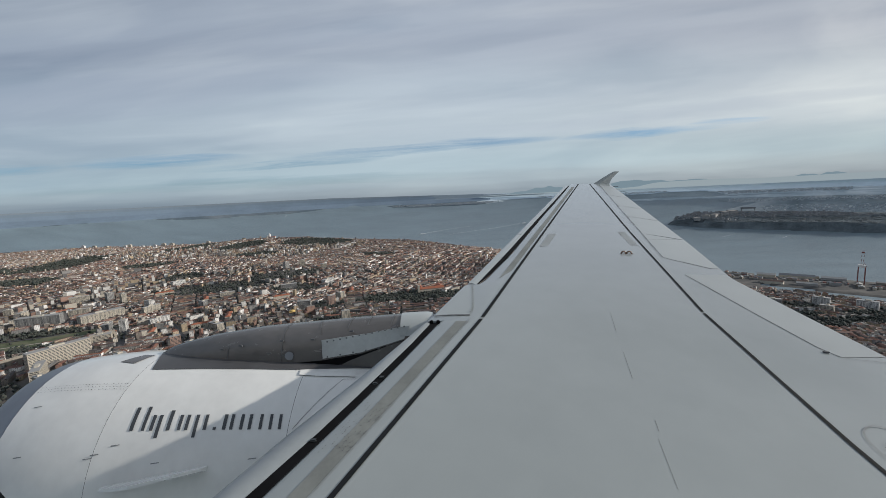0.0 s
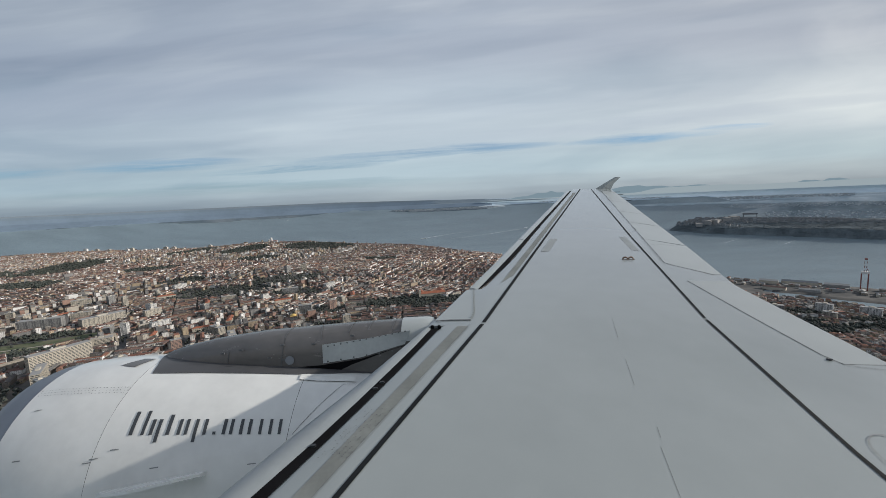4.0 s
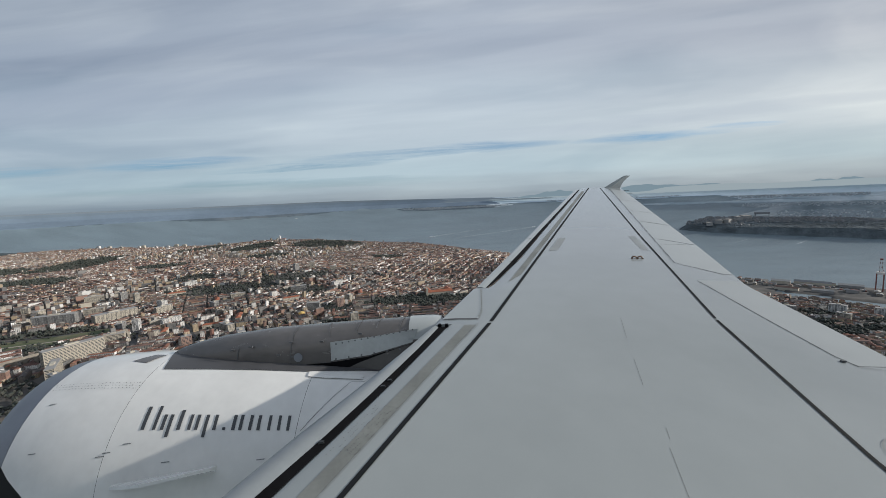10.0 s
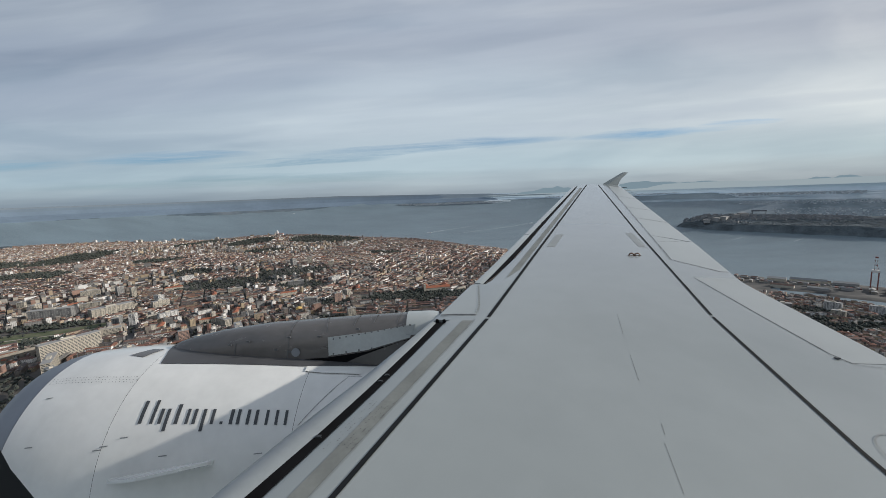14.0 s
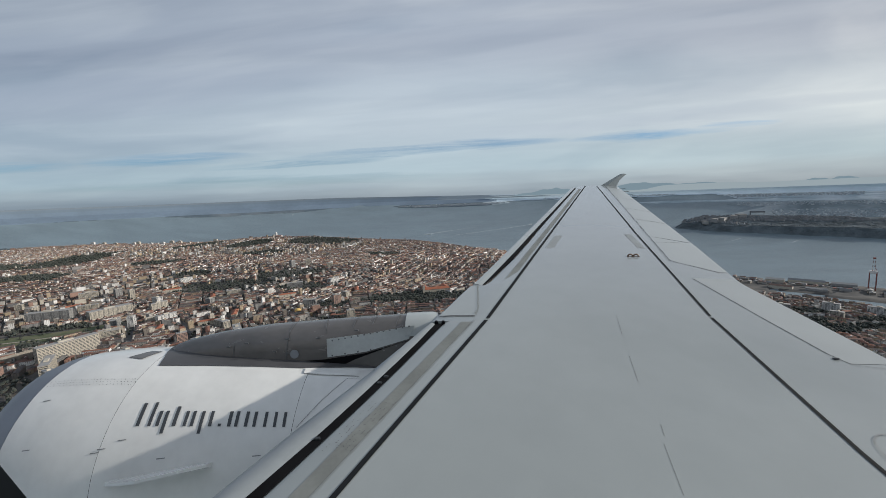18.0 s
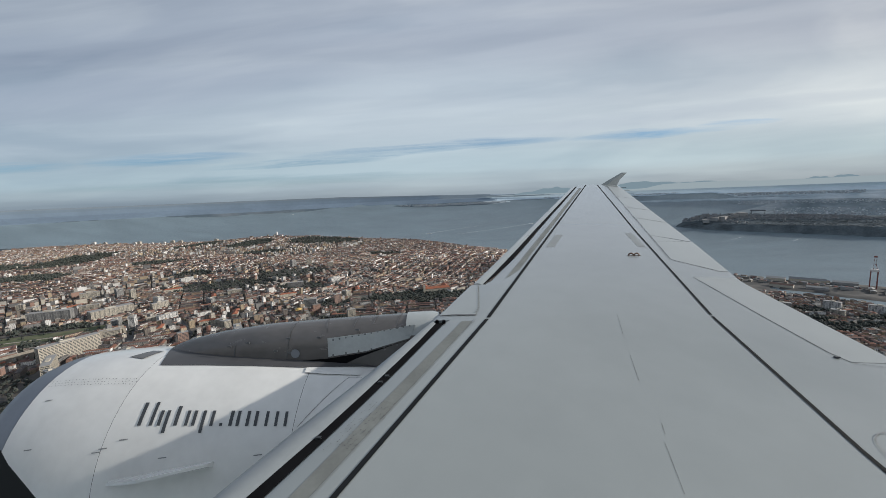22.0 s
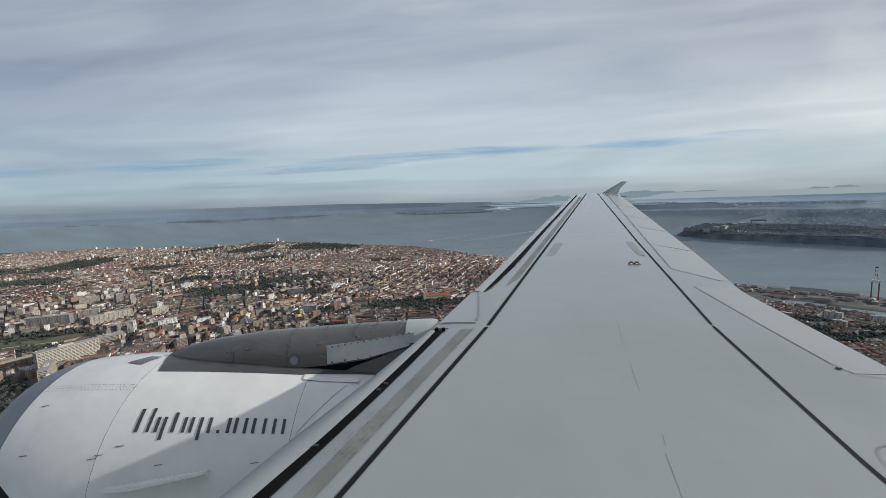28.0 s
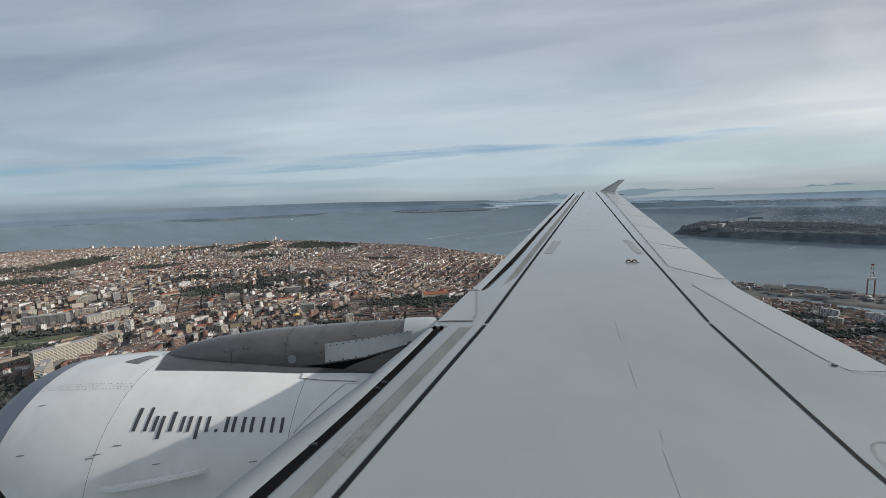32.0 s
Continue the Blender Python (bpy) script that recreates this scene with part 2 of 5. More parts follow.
# spoilers and flap lightened: stronger sun on the aft slope put into the colour
M["spoiler"] = material("lightened_spoiler_paint", (0.37, 0.395, 0.39), 0.30, 0.0, 0.05, 0.6, 3, coat=0.1, even=True)
M["flap"] = material("lightened_flap_paint", (0.345, 0.368, 0.364), 0.30, 0.0, 0.05, 0.6, 3, coat=0.1, even=True)
M["patch"] = material("worn_paint_patch", (0.265, 0.285, 0.285), 0.5, 0.0, 0.12, 1.5, 12)


# ---- small tools ----
def part(name, bm, mat, parent=None, label="", smooth=False, kind=""):
    """Links a bmesh as one mesh object under a thing or a part."""
    me = bpy.data.meshes.new(name)
    bm.normal_update()
    bm.to_mesh(me)
    bm.free()
    me.materials.append(mat)
    if smooth:
        me.shade_smooth()
    ob = new(name, me)
    ob.parent = parent
    return tagged(ob, label, kind=kind)


def grid(rows, closed=False, cap=False):
    """A bmesh skinned over rows of points."""
    bm = bmesh.new()
    vs = [[bm.verts.new(p) for p in row] for row in rows]
    for a, b in zip(vs, vs[1:]):
        n = len(a)
        for i in range(n if closed else n - 1):
            j = (i + 1) % n
            bm.faces.new((a[i], a[j], b[j], b[i]))
    if cap:
        for ring in (vs[0], vs[-1]):
            try:
                bm.faces.new(ring)
            except ValueError:
                pass
    bmesh.ops.recalc_face_normals(bm, faces=bm.faces)
    return bm


def box(x0, x1, y0, y1, z0, z1, bm=None, bevel=0.0):
    bm = bm or bmesh.new()
    r = bmesh.ops.create_cube(bm, size=1.0, matrix=Matrix.LocRotScale(((x0 + x1) / 2, (y0 + y1) / 2, (z0 + z1) / 2), None, (x1 - x0, y1 - y0, z1 - z0)))
    if bevel:
        es = list({e for v in r["verts"] for e in v.link_edges})
        bmesh.ops.bevel(bm, geom=es, offset=bevel, segments=2, affect="EDGES")
    return bm


def along(points):
    """A piecewise-linear function through (y, x) pairs."""
    ys, xs = [p[0] for p in points], [p[1] for p in points]
    return lambda y: float(np.interp(y, ys, xs)) if ys[0] <= y <= ys[-1] else (
        xs[0] + (y - ys[0]) * (xs[1] - xs[0]) / (ys[1] - ys[0]) if y < ys[0] else xs[-1] + (y - ys[-1]) * (xs[-1] - xs[-2]) / (ys[-1] - ys[-2]))


def steps(a, b, n):
    return [a + (b - a) * i / n for i in range(n + 1)]


# ---- the airliner: wing, engine and wall ----
airliner = tagged(new("airliner"), "white twin-engined airliner in flight, wing and engine in view", "airliner")
airliner.matrix_world = AIR
TIP = 14.72
lead = along([(-0.4, -2.55), (2.2, -1.20), (4.25, -0.11), (5.4, 0.43), (13.95, 4.36), (TIP, 4.74)])
front = along([(-0.4, -1.90), (2.18, -0.60), (4.27, 0.46), (14.81, 5.20)])
rear = along([(-0.4, 2.30), (2.32, 2.53), (4.3, 2.83), (7.8, 3.70), (14.81, 5.57)])
trail = along([(-0.4, 3.84), (5.3, 3.88), (6.96, 4.34), (13.8, 6.06), (TIP, 6.29)])
wing_z = lambda y: -1.97 + 0.29 * y


AFT = [(0.35, 0.0), (0.5, 0.002), (0.75, 0.008), (1.0, 0.016)]


def skin_z(x, y):
    """Height of the upper skin: flat to the rear line, then falling away to the trailing edge."""
    c = (x - rear(y)) / max(trail(y) - rear(y), 0.01)
    return wing_z(y) - float(np.interp(c, [p for p, q in AFT], [q for p, q in AFT]))


def strip(name, a, b, ys, mat, parent, lift=0.004, thick=0.0, label="", steps_x=1, aft=False, shear=0.0):
    """A band of skin between two lines a(y) and b(y) laid on the wing."""
    rows = []
    for y in ys:
        z = wing_z(y) + lift
        row = [(a(y) + (b(y) - a(y)) * i / steps_x, y, z) for i in range(steps_x + 1)]
        if aft:
            row = [(px, y - shear * i / steps_x, skin_z(px, y - shear * i / steps_x) + lift) for i, (px, y, pz) in enumerate(row)]
        if thick:
            row = [(row[0][0], y, z - thick)] + row + [(row[-1][0], y, z - thick)]
        rows.append(row)
    bm = grid(rows)
    bmesh.ops.recalc_face_normals(bm, faces=bm.faces)
    if bm.faces[0].normal.z < 0 and not thick:
        bmesh.ops.reverse_faces(bm, faces=bm.faces)
    return part(name, bm, mat, parent, label)


span = sorted(steps(-0.3, 2.0, 3)[:-1] + steps(2.0, TIP, 36) + [4.219, 4.221, 5.199, 5.201, 5.36])


NOSE_IN = along([(-0.3, 0.215), (2.4, 0.215), (2.9, 0.208), (3.4, 0.188), (4.2, 0.138)])
NOSE_OUT = along([(5.2, 0.16), (5.36, 0.205), (6.6, 0.245), (8.3, 0.210), (11.2, 0.190), (14.2, 0.165)])
SLAT_IN = along([(-0.3, 0.12), (2.2, 0.125), (2.44, 0.148), (2.93, 0.142), (3.45, 0.122), (3.92, 0.098), (4.17, 0.07)])
SLAT_OUT = along([(5.2, 0.155), (6.6, 0.165), (8.2, 0.150), (11.2, 0.136), (14.2, 0.125)])


def nose_back(y):
    """Where the fixed skin begins: behind the slats, or at the leading edge where there is no slat."""
    if y < 4.22:
        return lead(y) + NOSE_IN(y)
    return lead(y) + (0.0 if y < 5.2 else NOSE_OUT(y))


def wing_profile(y):
    z, chord = wing_z(y), trail(y) - lead(y)
    x0, x1 = nose_back(y), trail(y)
    depth = 0.10 * chord
    pts = [(x0 + 0.0, z - 0.05), (x0 + 0.004, z - 0.014), (x0 + 0.05, z)]
    f, r = front(y), rear(y)
    pts += [(f + (r - f) * c, z + 0.010 * min(r - f, 2) / 2 * 4 * c * (1 - c)) for c in (0.0, 0.12, 0.25, 0.4, 0.55, 0.7, 0.85, 1.0)]
    pts += [(r + (x1 - r) * c, z - q) for c, q in AFT] + [(x1, z - 0.035)]
    pts += [(rear(y), z - depth * 0.6), ((front(y) + rear(y)) / 2, z - depth), (front(y), z - depth * 0.9), (x0 + 0.02, z - depth * 0.45)]
    return [(px, y, pz) for px, pz in pts]


wing = part("wing", grid([wing_profile(y) for y in span], closed=True, cap=True), M["skin"], airliner, "long swept white-grey wing with dark walkway lines", smooth=True)
wing.data.set_sharp_from_angle(angle=radians(28))


def slat(y0, y1, n, width, drop, label="", spread=0.0, mat="slat"):
    """An extended slat: a thin curved blade ahead of the wing, with a rounded nose."""
    rows = []
    for y in steps(y0, y1, n):
        x, z, w = lead(y), wing_z(y), width(y)
        sh = -spread * min(max((y1 - y) / 1.2, 0), 1.3)
        prof = [(w, -0.03), (w, -0.012), (w * 0.6, 0.008), (w * 0.25 + sh * 0.5, 0.004), (0.035 + sh, -0.014), (0.004 + sh, -0.05), (-0.012 + sh, -0.11), (0.01 + sh, -0.2), (0.07 + sh * 0.5, -drop), (0.12, -drop * 0.6)]
        rows.append([(x + px, y, z + pz) for px, pz in prof])
    blade = part("slat", grid(rows, closed=True, cap=True), M[mat], wing, label, smooth=True)
    blade.data.set_sharp_from_angle(angle=radians(50))
    return blade


slat_back = lambda y: SLAT_IN(y) if y < 5 else SLAT_OUT(y)
slat(-0.3, 4.17, 12, slat_back, 0.30, "extended inboard slat in pale grey", 0.07)
cuts = [5.22, 7.65, 9.85, 12.0, 14.2]
for y0, y1 in zip(cuts, cuts[1:]):
    slat(y0, y1 - 0.02, 8, slat_back, 0.2, mat="skin")
# the shade in the trough behind the slats, painted as near-black strips
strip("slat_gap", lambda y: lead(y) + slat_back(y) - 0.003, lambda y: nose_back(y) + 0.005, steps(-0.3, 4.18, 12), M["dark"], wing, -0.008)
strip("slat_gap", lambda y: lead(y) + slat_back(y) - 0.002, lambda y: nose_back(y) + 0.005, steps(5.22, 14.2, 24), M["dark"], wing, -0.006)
# slat tracks that bridge the trough
for y in (6.3, 8.7, 10.9):
    part("slat_track", box(lead(y) + 0.05, nose_back(y) + 0.05, y - 0.012, y + 0.012, wing_z(y) - 0.13, wing_z(y) - 0.007), M["stripe"], wing)
# beige sealant bands on the fixed leading edge
strip("sealant_band", lambda y: front(y) - 0.24, lambda y: front(y) - 0.13, steps(0.5, 4.2, 6), M["sealant"], wing, 0.004)
strip("sealant_band", lambda y: front(y) - 0.155, lambda y: front(y) - 0.155 + 0.09 * min((y - 5.42) / 0.3, 1), steps(5.43, 5.72, 2)[:-1] + steps(5.72, 13.8, 8), M["sealant"], wing, 0.004)
strip("skin_joint", lambda y: front(y) - 0.127, lambda y: front(y) - 0.123, steps(0.0, 4.25, 6), M["slat"], wing, 0.006)
for y in (2.62, 3.2, 3.28):
    part("slat_track", box(lead(y) + 0.14, lead(y) + 0.185, y - 0.02, y + 0.02, wing_z(y) - 0.03, wing_z(y) - 0.002, bevel=0.006), M["stop"], wing)
nose_edge = along([(4.33, 0.335), (4.36, 0.345), (4.53, 0.398), (4.8, 0.42), (5.0, 0.435), (5.17, 0.447)])
strip("nose_plate", lambda y: lead(y) + 0.03, nose_edge, steps(4.33, 5.17, 10), M["skin"], wing, 0.003, label="riveted plate on the fixed leading edge")
# dark walkway lines in three lengths each
for y0, y1 in ((-0.2, 4.24), (4.28, 8.1), (8.13, 14.6)):
    strip("walkway_line", lambda y: front(y) - 0.020, lambda y: front(y) + 0.020, steps(y0, y1, 5), M["stripe"], wing, 0.005)
for y0, y1 in ((-0.2, 4.29), (4.33, 7.75), (7.79, 14.6)):
    strip("walkway_line", lambda y: rear(y) - 0.015, lambda y: rear(y) + 0.015, steps(y0, y1, 5), M["stripe"], wing, 0.005)


def seam(points, width=0.014, mat="seam", name="panel_seam", lift=0.008):
    """A thin dark joint along points (x, y) on the wing."""
    fine = [((xa + (xb - xa) * k / 6, ya + (yb - ya) * k / 6), (xa + (xb - xa) * (k + 1) / 6, ya + (yb - ya) * (k + 1) / 6)) for (xa, ya), (xb, yb) in zip(points, points[1:]) for k in range(6)]
    bm = bmesh.new()
    for (xa, ya), (xb, yb) in fine:
        d = Vector((xb - xa, yb - ya))
        n = Vector((-d.y, d.x)).normalized() * width / 2
        vs = [bm.verts.new((x, y, skin_z(x, y) + lift)) for x, y in ((xa - n.x, ya - n.y), (xb - n.x, yb - n.y), (xb + n.x, yb + n.y), (xa + n.x, ya + n.y))]
        f = bm.faces.new(vs)
        f.normal_update()
        if f.normal.z < 0:
            f.normal_flip()
    part(name, bm, M[mat], wing)


# spoiler and flap plates aft of the rear line, each a little proud
flap_front = along([(3.43, 3.46), (3.55, 3.40), (4.31, 3.36), (5.44, 3.33)])
spoil = along([(5.68, 3.86), (6.17, 3.44), (14.6, 5.83)])
strip("spoiler", lambda y: spoil(y) + 0.01, lambda y: trail(y) - 0.01, steps(5.70, 7.2, 12), M["spoiler"], wing, 0.003, steps_x=8, aft=True)
for y0, y1 in ((7.61, 9.10), (9.11, 10.40), (10.41, 12.06), (12.07, 14.3)):
    strip("spoiler", lambda y: spoil(y) + 0.01, lambda y: trail(y - 0.4) - 0.01, steps(y0, y1, 8), M["spoiler"], wing, 0.003, steps_x=8, aft=True, shear=0.4)
strip("spoiler_root", lambda y: spoil(y) + 0.01, lambda y: spoil(y) + 0.012 + (trail(7.21) - spoil(7.60)) * (7.60 - y) / 0.40, steps(7.21, 7.60, 6), M["spoiler"], wing, 0.003, steps_x=8, aft=True)
strip("flap", lambda y: flap_front(y) + 0.004, lambda y: trail(y) - 0.01, steps(3.45, 5.44, 12), M["flap"], wing, 0.003, steps_x=8, aft=True)
# spoiler and flap joints
seam([(5.82, 14.60), (3.43, 6.17)], 0.007, lift=0.006)
seam([(3.43, 6.17), (3.86, 5.68)], 0.007, lift=0.006)
seam([(3.33, 5.44), (3.36, 4.31), (3.40, 3.55), (3.46, 3.43), (3.90, 3.33)], 0.0045, lift=0.006)
for y in (9.105, 10.405, 12.065):
    seam([(spoil(y) + 0.02, y), (trail(y - 0.4) - 0.02, y - 0.4)], 0.010, "faint", lift=0.007)
for pts in (((1.84, 4.33), (1.72, 3.92)), ((1.62, 3.55), (1.52, 3.18)), ((1.45, 2.72), (1.42, 2.62)), ((1.38, 2.55), (1.29, 2.19))):
    seam(pts, 0.0022, "seam", lift=0.011)
seam([(lead(4.33) + 0.02, 4.315), (0.11, 4.335), (front(4.22) - 0.10, 4.335)], 0.014)
part("latch", box(3.375, 3.415, 3.505, 3.535, skin_z(3.4, 3.52), skin_z(3.4, 3.52) + 0.014, bevel=0.003), M["seam"], wing)
for x in (0.045, 0.115):
    part("stop_fitting", box(lead(4.2) + x, lead(4.2) + x + 0.035, 4.17, 4.235, wing_z(4.2) - 0.04, wing_z(4.2) + 0.012, bevel=0.006), M["dark"], wing)
# worn patches
for x, y, w, l in ((1.98, 7.25, 0.07, 0.8), (3.42, 7.3, 0.06, 0.9)):
    bm = bmesh.new()
    s = 0.47 if x < 3 else 0.2
    vs = [bm.verts.new((x + px + s * py, y + py, wing_z(y + py) + 0.006)) for px, py in ((-w, -l / 2), (w, -l / 2), (w, l / 2), (-w, l / 2))]
    bm.faces.new(vs)
    part("worn_patch", bm, M["patch"], wing)
# tie-down fitting on the skin: an orange base with two eyes
tie = part("tie_down", box(2.87, 3.08, 6.36, 6.39, wing_z(6.37), wing_z(6.37) + 0.010, bevel=0.004), M["orange"], airliner, "orange-brown tie-down fitting with two eyes")
for x in (2.930, 3.020):
    rows = []
    for k in range(21):
        a = radians(-30 + 240 * k / 20)
        c, q = Vector((x + 0.036 * math.cos(a), 6.375, wing_z(6.37) + 0.016 + 0.026 * math.sin(a))), Vector((math.cos(a), 0, math.sin(a)))
        rows.append([tuple(c + q * 0.012 * math.cos(b) + Vector((0, 0.012 * math.sin(b), 0))) for b in (0.0, 1.57, 3.14, 4.71)])
    part("eye", grid(rows, closed=True, cap=True), M["orange"], tie)


def disc_dots(cx, cy, rad, n, r):
    bm = bmesh.new()
    for i in range(n):
        a = math.tau * i / n
        x, y = cx + rad * math.cos(a), cy + rad * math.sin(a)
        bmesh.ops.create_circle(bm, cap_ends=True, segments=8, radius=r, matrix=Matrix.Translation((x, y, wing_z(y) + 0.009)))
    return bm


# round access panel by the root
for r0, r1 in ((0.090, 0.095), (0.185, 0.190)):
    ring = bmesh.new()
    loops = [[ring.verts.new((2.845 + r * math.cos(math.tau * k / 40), 2.355 + 1.5 * r * math.sin(math.tau * k / 40), wing_z(2.355 + 1.5 * r * math.sin(math.tau * k / 40)) + 0.008)) for k in range(40)] for r in (r0, r1)]
    for k in range(40):
        ring.faces.new((loops[0][k], loops[1][k], loops[1][(k + 1) % 40], loops[0][(k + 1) % 40]))
    part("access_panel_rim", ring, M["faint"], wing, "thin rim of a round access panel")
part("screws", disc_dots(2.845, 2.355, 0.15, 18, 0.006), M["seam"], wing, kind="stuff")
# rivets and stencil on the fixed leading edge
bm = bmesh.new()
for i in range(110):
    y = random.uniform(2.50, 2.95)
    x = front(y) - random.choice((0.13, 0.165, 0.20, 0.235, 0.27, 0.305)) - random.uniform(0, 0.008)
    bmesh.ops.create_circle(bm, cap_ends=True, segments=6, radius=0.0045, matrix=Matrix.Translation((x, y, wing_z(y) + 0.009)))
for i in range(15):
    y = 4.40 + i * 0.055
    bmesh.ops.create_circle(bm, cap_ends=True, segments=6, radius=0.0125, matrix=Matrix.Translation((nose_edge(y) - 0.012, y, wing_z(y) + 0.011)))
for i in range(12):
    y = 3.95 + i * 0.024
    bmesh.ops.create_circle(bm, cap_ends=True, segments=6, radius=0.005, matrix=Matrix.Translation((front(y) - 0.12, y, wing_z(y) + 0.009)))
part("rivets", bm, M["seam"], wing, kind="stuff")
# wingtip fence: a thin swept plate up from the tip
rows = []
for k, (h, x0, x1) in enumerate(((-0.25, 5.8, 6.25), (0.0, 5.71, 6.29), (0.2, 6.04, 6.40), (0.40, 6.38, 6.62), (0.44, 6.46, 6.67))):
    y, z = TIP + 0.02 + 0.1 * max(h, 0), wing_z(TIP) + h
    rows.append([(x0, y, z), (x0 * 0.6 + x1 * 0.4, y - 0.025, z), (x1, y, z), (x0 * 0.6 + x1 * 0.4, y + 0.025, z)])
part("wingtip_fence", grid(rows, closed=True, cap=True), M["fence"], wing, "small upright grey wingtip fence")
# static wicks on the outer trailing edge
for i in range(4):
    y = 12.2 + i * 0.6
    part("static_wick", box(trail(y) - 0.01, trail(y) + 0.16, y - 0.008, y + 0.008, wing_z(y) - 0.02, wing_z(y) - 0.008), M["stripe"], wing)

# ---- engine ----
EY, EZ = 4.5, -2.25
def ring_at(x, r, n=72, squash=1.0, a0=0.0, a1=math.tau):
    return [(x, EY - r * math.sin(a), EZ + r * math.cos(a)) for a in steps(a0, a1, n)]


engine_bm = grid([ring_at(x, r) for x, r in ((-3.0, 1.11), (-1.3, 1.08), (0.4, 0.80))])
engine = part("engine", engine_bm, M["dark"], airliner, "turbofan engine in a white nacelle")


def cowl(name, prof, mat, label="", a0=0.0, a1=math.tau, n=72):
    bm = grid([ring_at(x, r, n, a0=a0, a1=a1) for x, r in prof])
    bmesh.ops.remove_doubles(bm, verts=bm.verts, dist=0.0005)
    return part(name, bm, mat, engine, label, smooth=True)


cowl("inlet_lip", [(-3.75, 0.80), (-4.05, 0.84), (-4.17, 0.90), (-4.20, 0.945), (-4.17, 0.985), (-4.05, 1.04), (-3.86, 1.083)], M["lip"], "bare metal inlet lip")
cowl("inlet_cowl", [(-3.855, 1.085), (-3.6, 1.118), (-3.3, 1.140), (-2.948, 1.150)], M["cowl"], "glossy white inlet cowl")
cowl("inlet_duct", [(-3.75, 0.80), (-3.0, 0.84)], M["pylon_panel"])
bm = bmesh.new()
bmesh.ops.create_circle(bm, cap_ends=True, segments=48, radius=0.84, matrix=Matrix.Translation((-3.0, EY, EZ)) @ Euler((0, radians(90), 0)).to_matrix().to_4x4())
part("fan_face", bm, M["dark"], engine)
cowl("fan_cowl", [(-2.945, 1.150), (-2.4, 1.150), (-1.9, 1.140), (-1.345, 1.118)], M["cowl"], "white fan cowl with dark lettering")
cowl("reverser_cowl", [(-1.342, 1.117), (-0.9, 1.085), (-0.4, 1.03), (0.1, 0.95), (0.5, 0.86)], M["cowl"])
cowl("core_nozzle", [(0.4, 0.62), (1.1, 0.5), (1.6, 0.40)], M["pylon"])


def on_cowl(x, a, lift=0.008):
    """A point of the fan cowl at station x and angle a (degrees from the top, towards the cabin)."""
    r = float(np.interp(x, [-4.2, -3.86, -3.6, -3.3, -2.95, -2.4, -1.9, -1.34, -0.9, -0.4], [0.95, 1.083, 1.118, 1.14, 1.15, 1.15, 1.14, 1.118, 1.085, 1.03])) + lift
    return (x, EY - r * math.sin(radians(a)), EZ + r * math.cos(radians(a)))


def decal(name, corners, mat, parent, n=4, lift=0.004, label=""):
    """A thin patch on the cowl between four (x, angle) corners."""
    (ax, aa), (bx, ba), (cx, ca), (ex, ea) = corners
    rows = []
    for i in range(n + 1):
        s = i / n
        lo, hi = (ax + (bx - ax) * s, aa + (ba - aa) * s), (ex + (cx - ex) * s, ea + (ca - ea) * s)
        rows.append([on_cowl(lo[0] + (hi[0] - lo[0]) * k / n, lo[1] + (hi[1] - lo[1]) * k / n, lift) for k in range(n + 1)])
    return part(name, grid(rows), mat, parent, label)


# grey apron of the pylon on the cowl's top, with a straight lower edge
edge = along([(-2.99, 3.0), (-2.95, 8.0), (-2.90, 14.0), (-2.865, 20.5), (-1.41, 20.7), (-0.6, 15.5)])
rows = [[on_cowl(x, edge(x) * k / 8, 0.006) for k in range(-8, 9)] for x in steps(-2.99, -2.865, 6) + steps(-2.80, -0.6, 16)]
part("pylon_apron", grid(rows), M["apron"], engine, "dark grey apron under the pylon", smooth=True)
# the bright hinge strip behind the fan cowl
rows = [[on_cowl(x, a, 0.010) for a in steps(lo, hi, 4)] for x, lo, hi in ((-1.385, 20.9, 24.6), (-1.2, 20.0, 25.2), (-0.84, 18.4, 24.4))]
part("hinge_strip", grid(rows), M["cowl"], engine, "white hinge strip", smooth=True)
# the wide dark marking on the fan cowl: slanted plain bars, one for each character
BASE_A, X_A, ASC_A, DESC_A = 53.0, 46.4, 42.5, 56.0


def bar(x, w, low, high, lean=-0.014):
    decal("marking_bar", ((x, low), (x + w, low), (x + w + lean * (low - high) / 10, high), (x + lean * (low - high) / 10, high)), M["letter"], engine, 3)


for x, w, low, high in ((-2.712, 0.032, BASE_A, 42.8), (-2.610, 0.028, BASE_A, ASC_A), (-2.540, 0.030, BASE_A, X_A), (-2.478, 0.030, DESC_A, X_A), (-2.395, 0.032, BASE_A, 44.4),
                        (-2.300, 0.028, BASE_A, X_A), (-2.238, 0.028, BASE_A, X_A), (-2.155, 0.028, DESC_A, X_A), (-2.078, 0.028, BASE_A, X_A), (-1.992, 0.026, BASE_A, 51.8),
                        (-1.912, 0.030, BASE_A, X_A), (-1.850, 0.028, BASE_A, X_A), (-1.765, 0.028, BASE_A, X_A), (-1.692, 0.028, BASE_A, X_A), (-1.598, 0.026, BASE_A, X_A), (-1.512, 0.026, BASE_A, X_A), (-1.430, 0.026, BASE_A, X_A)):
    bar(x, w, low, high)
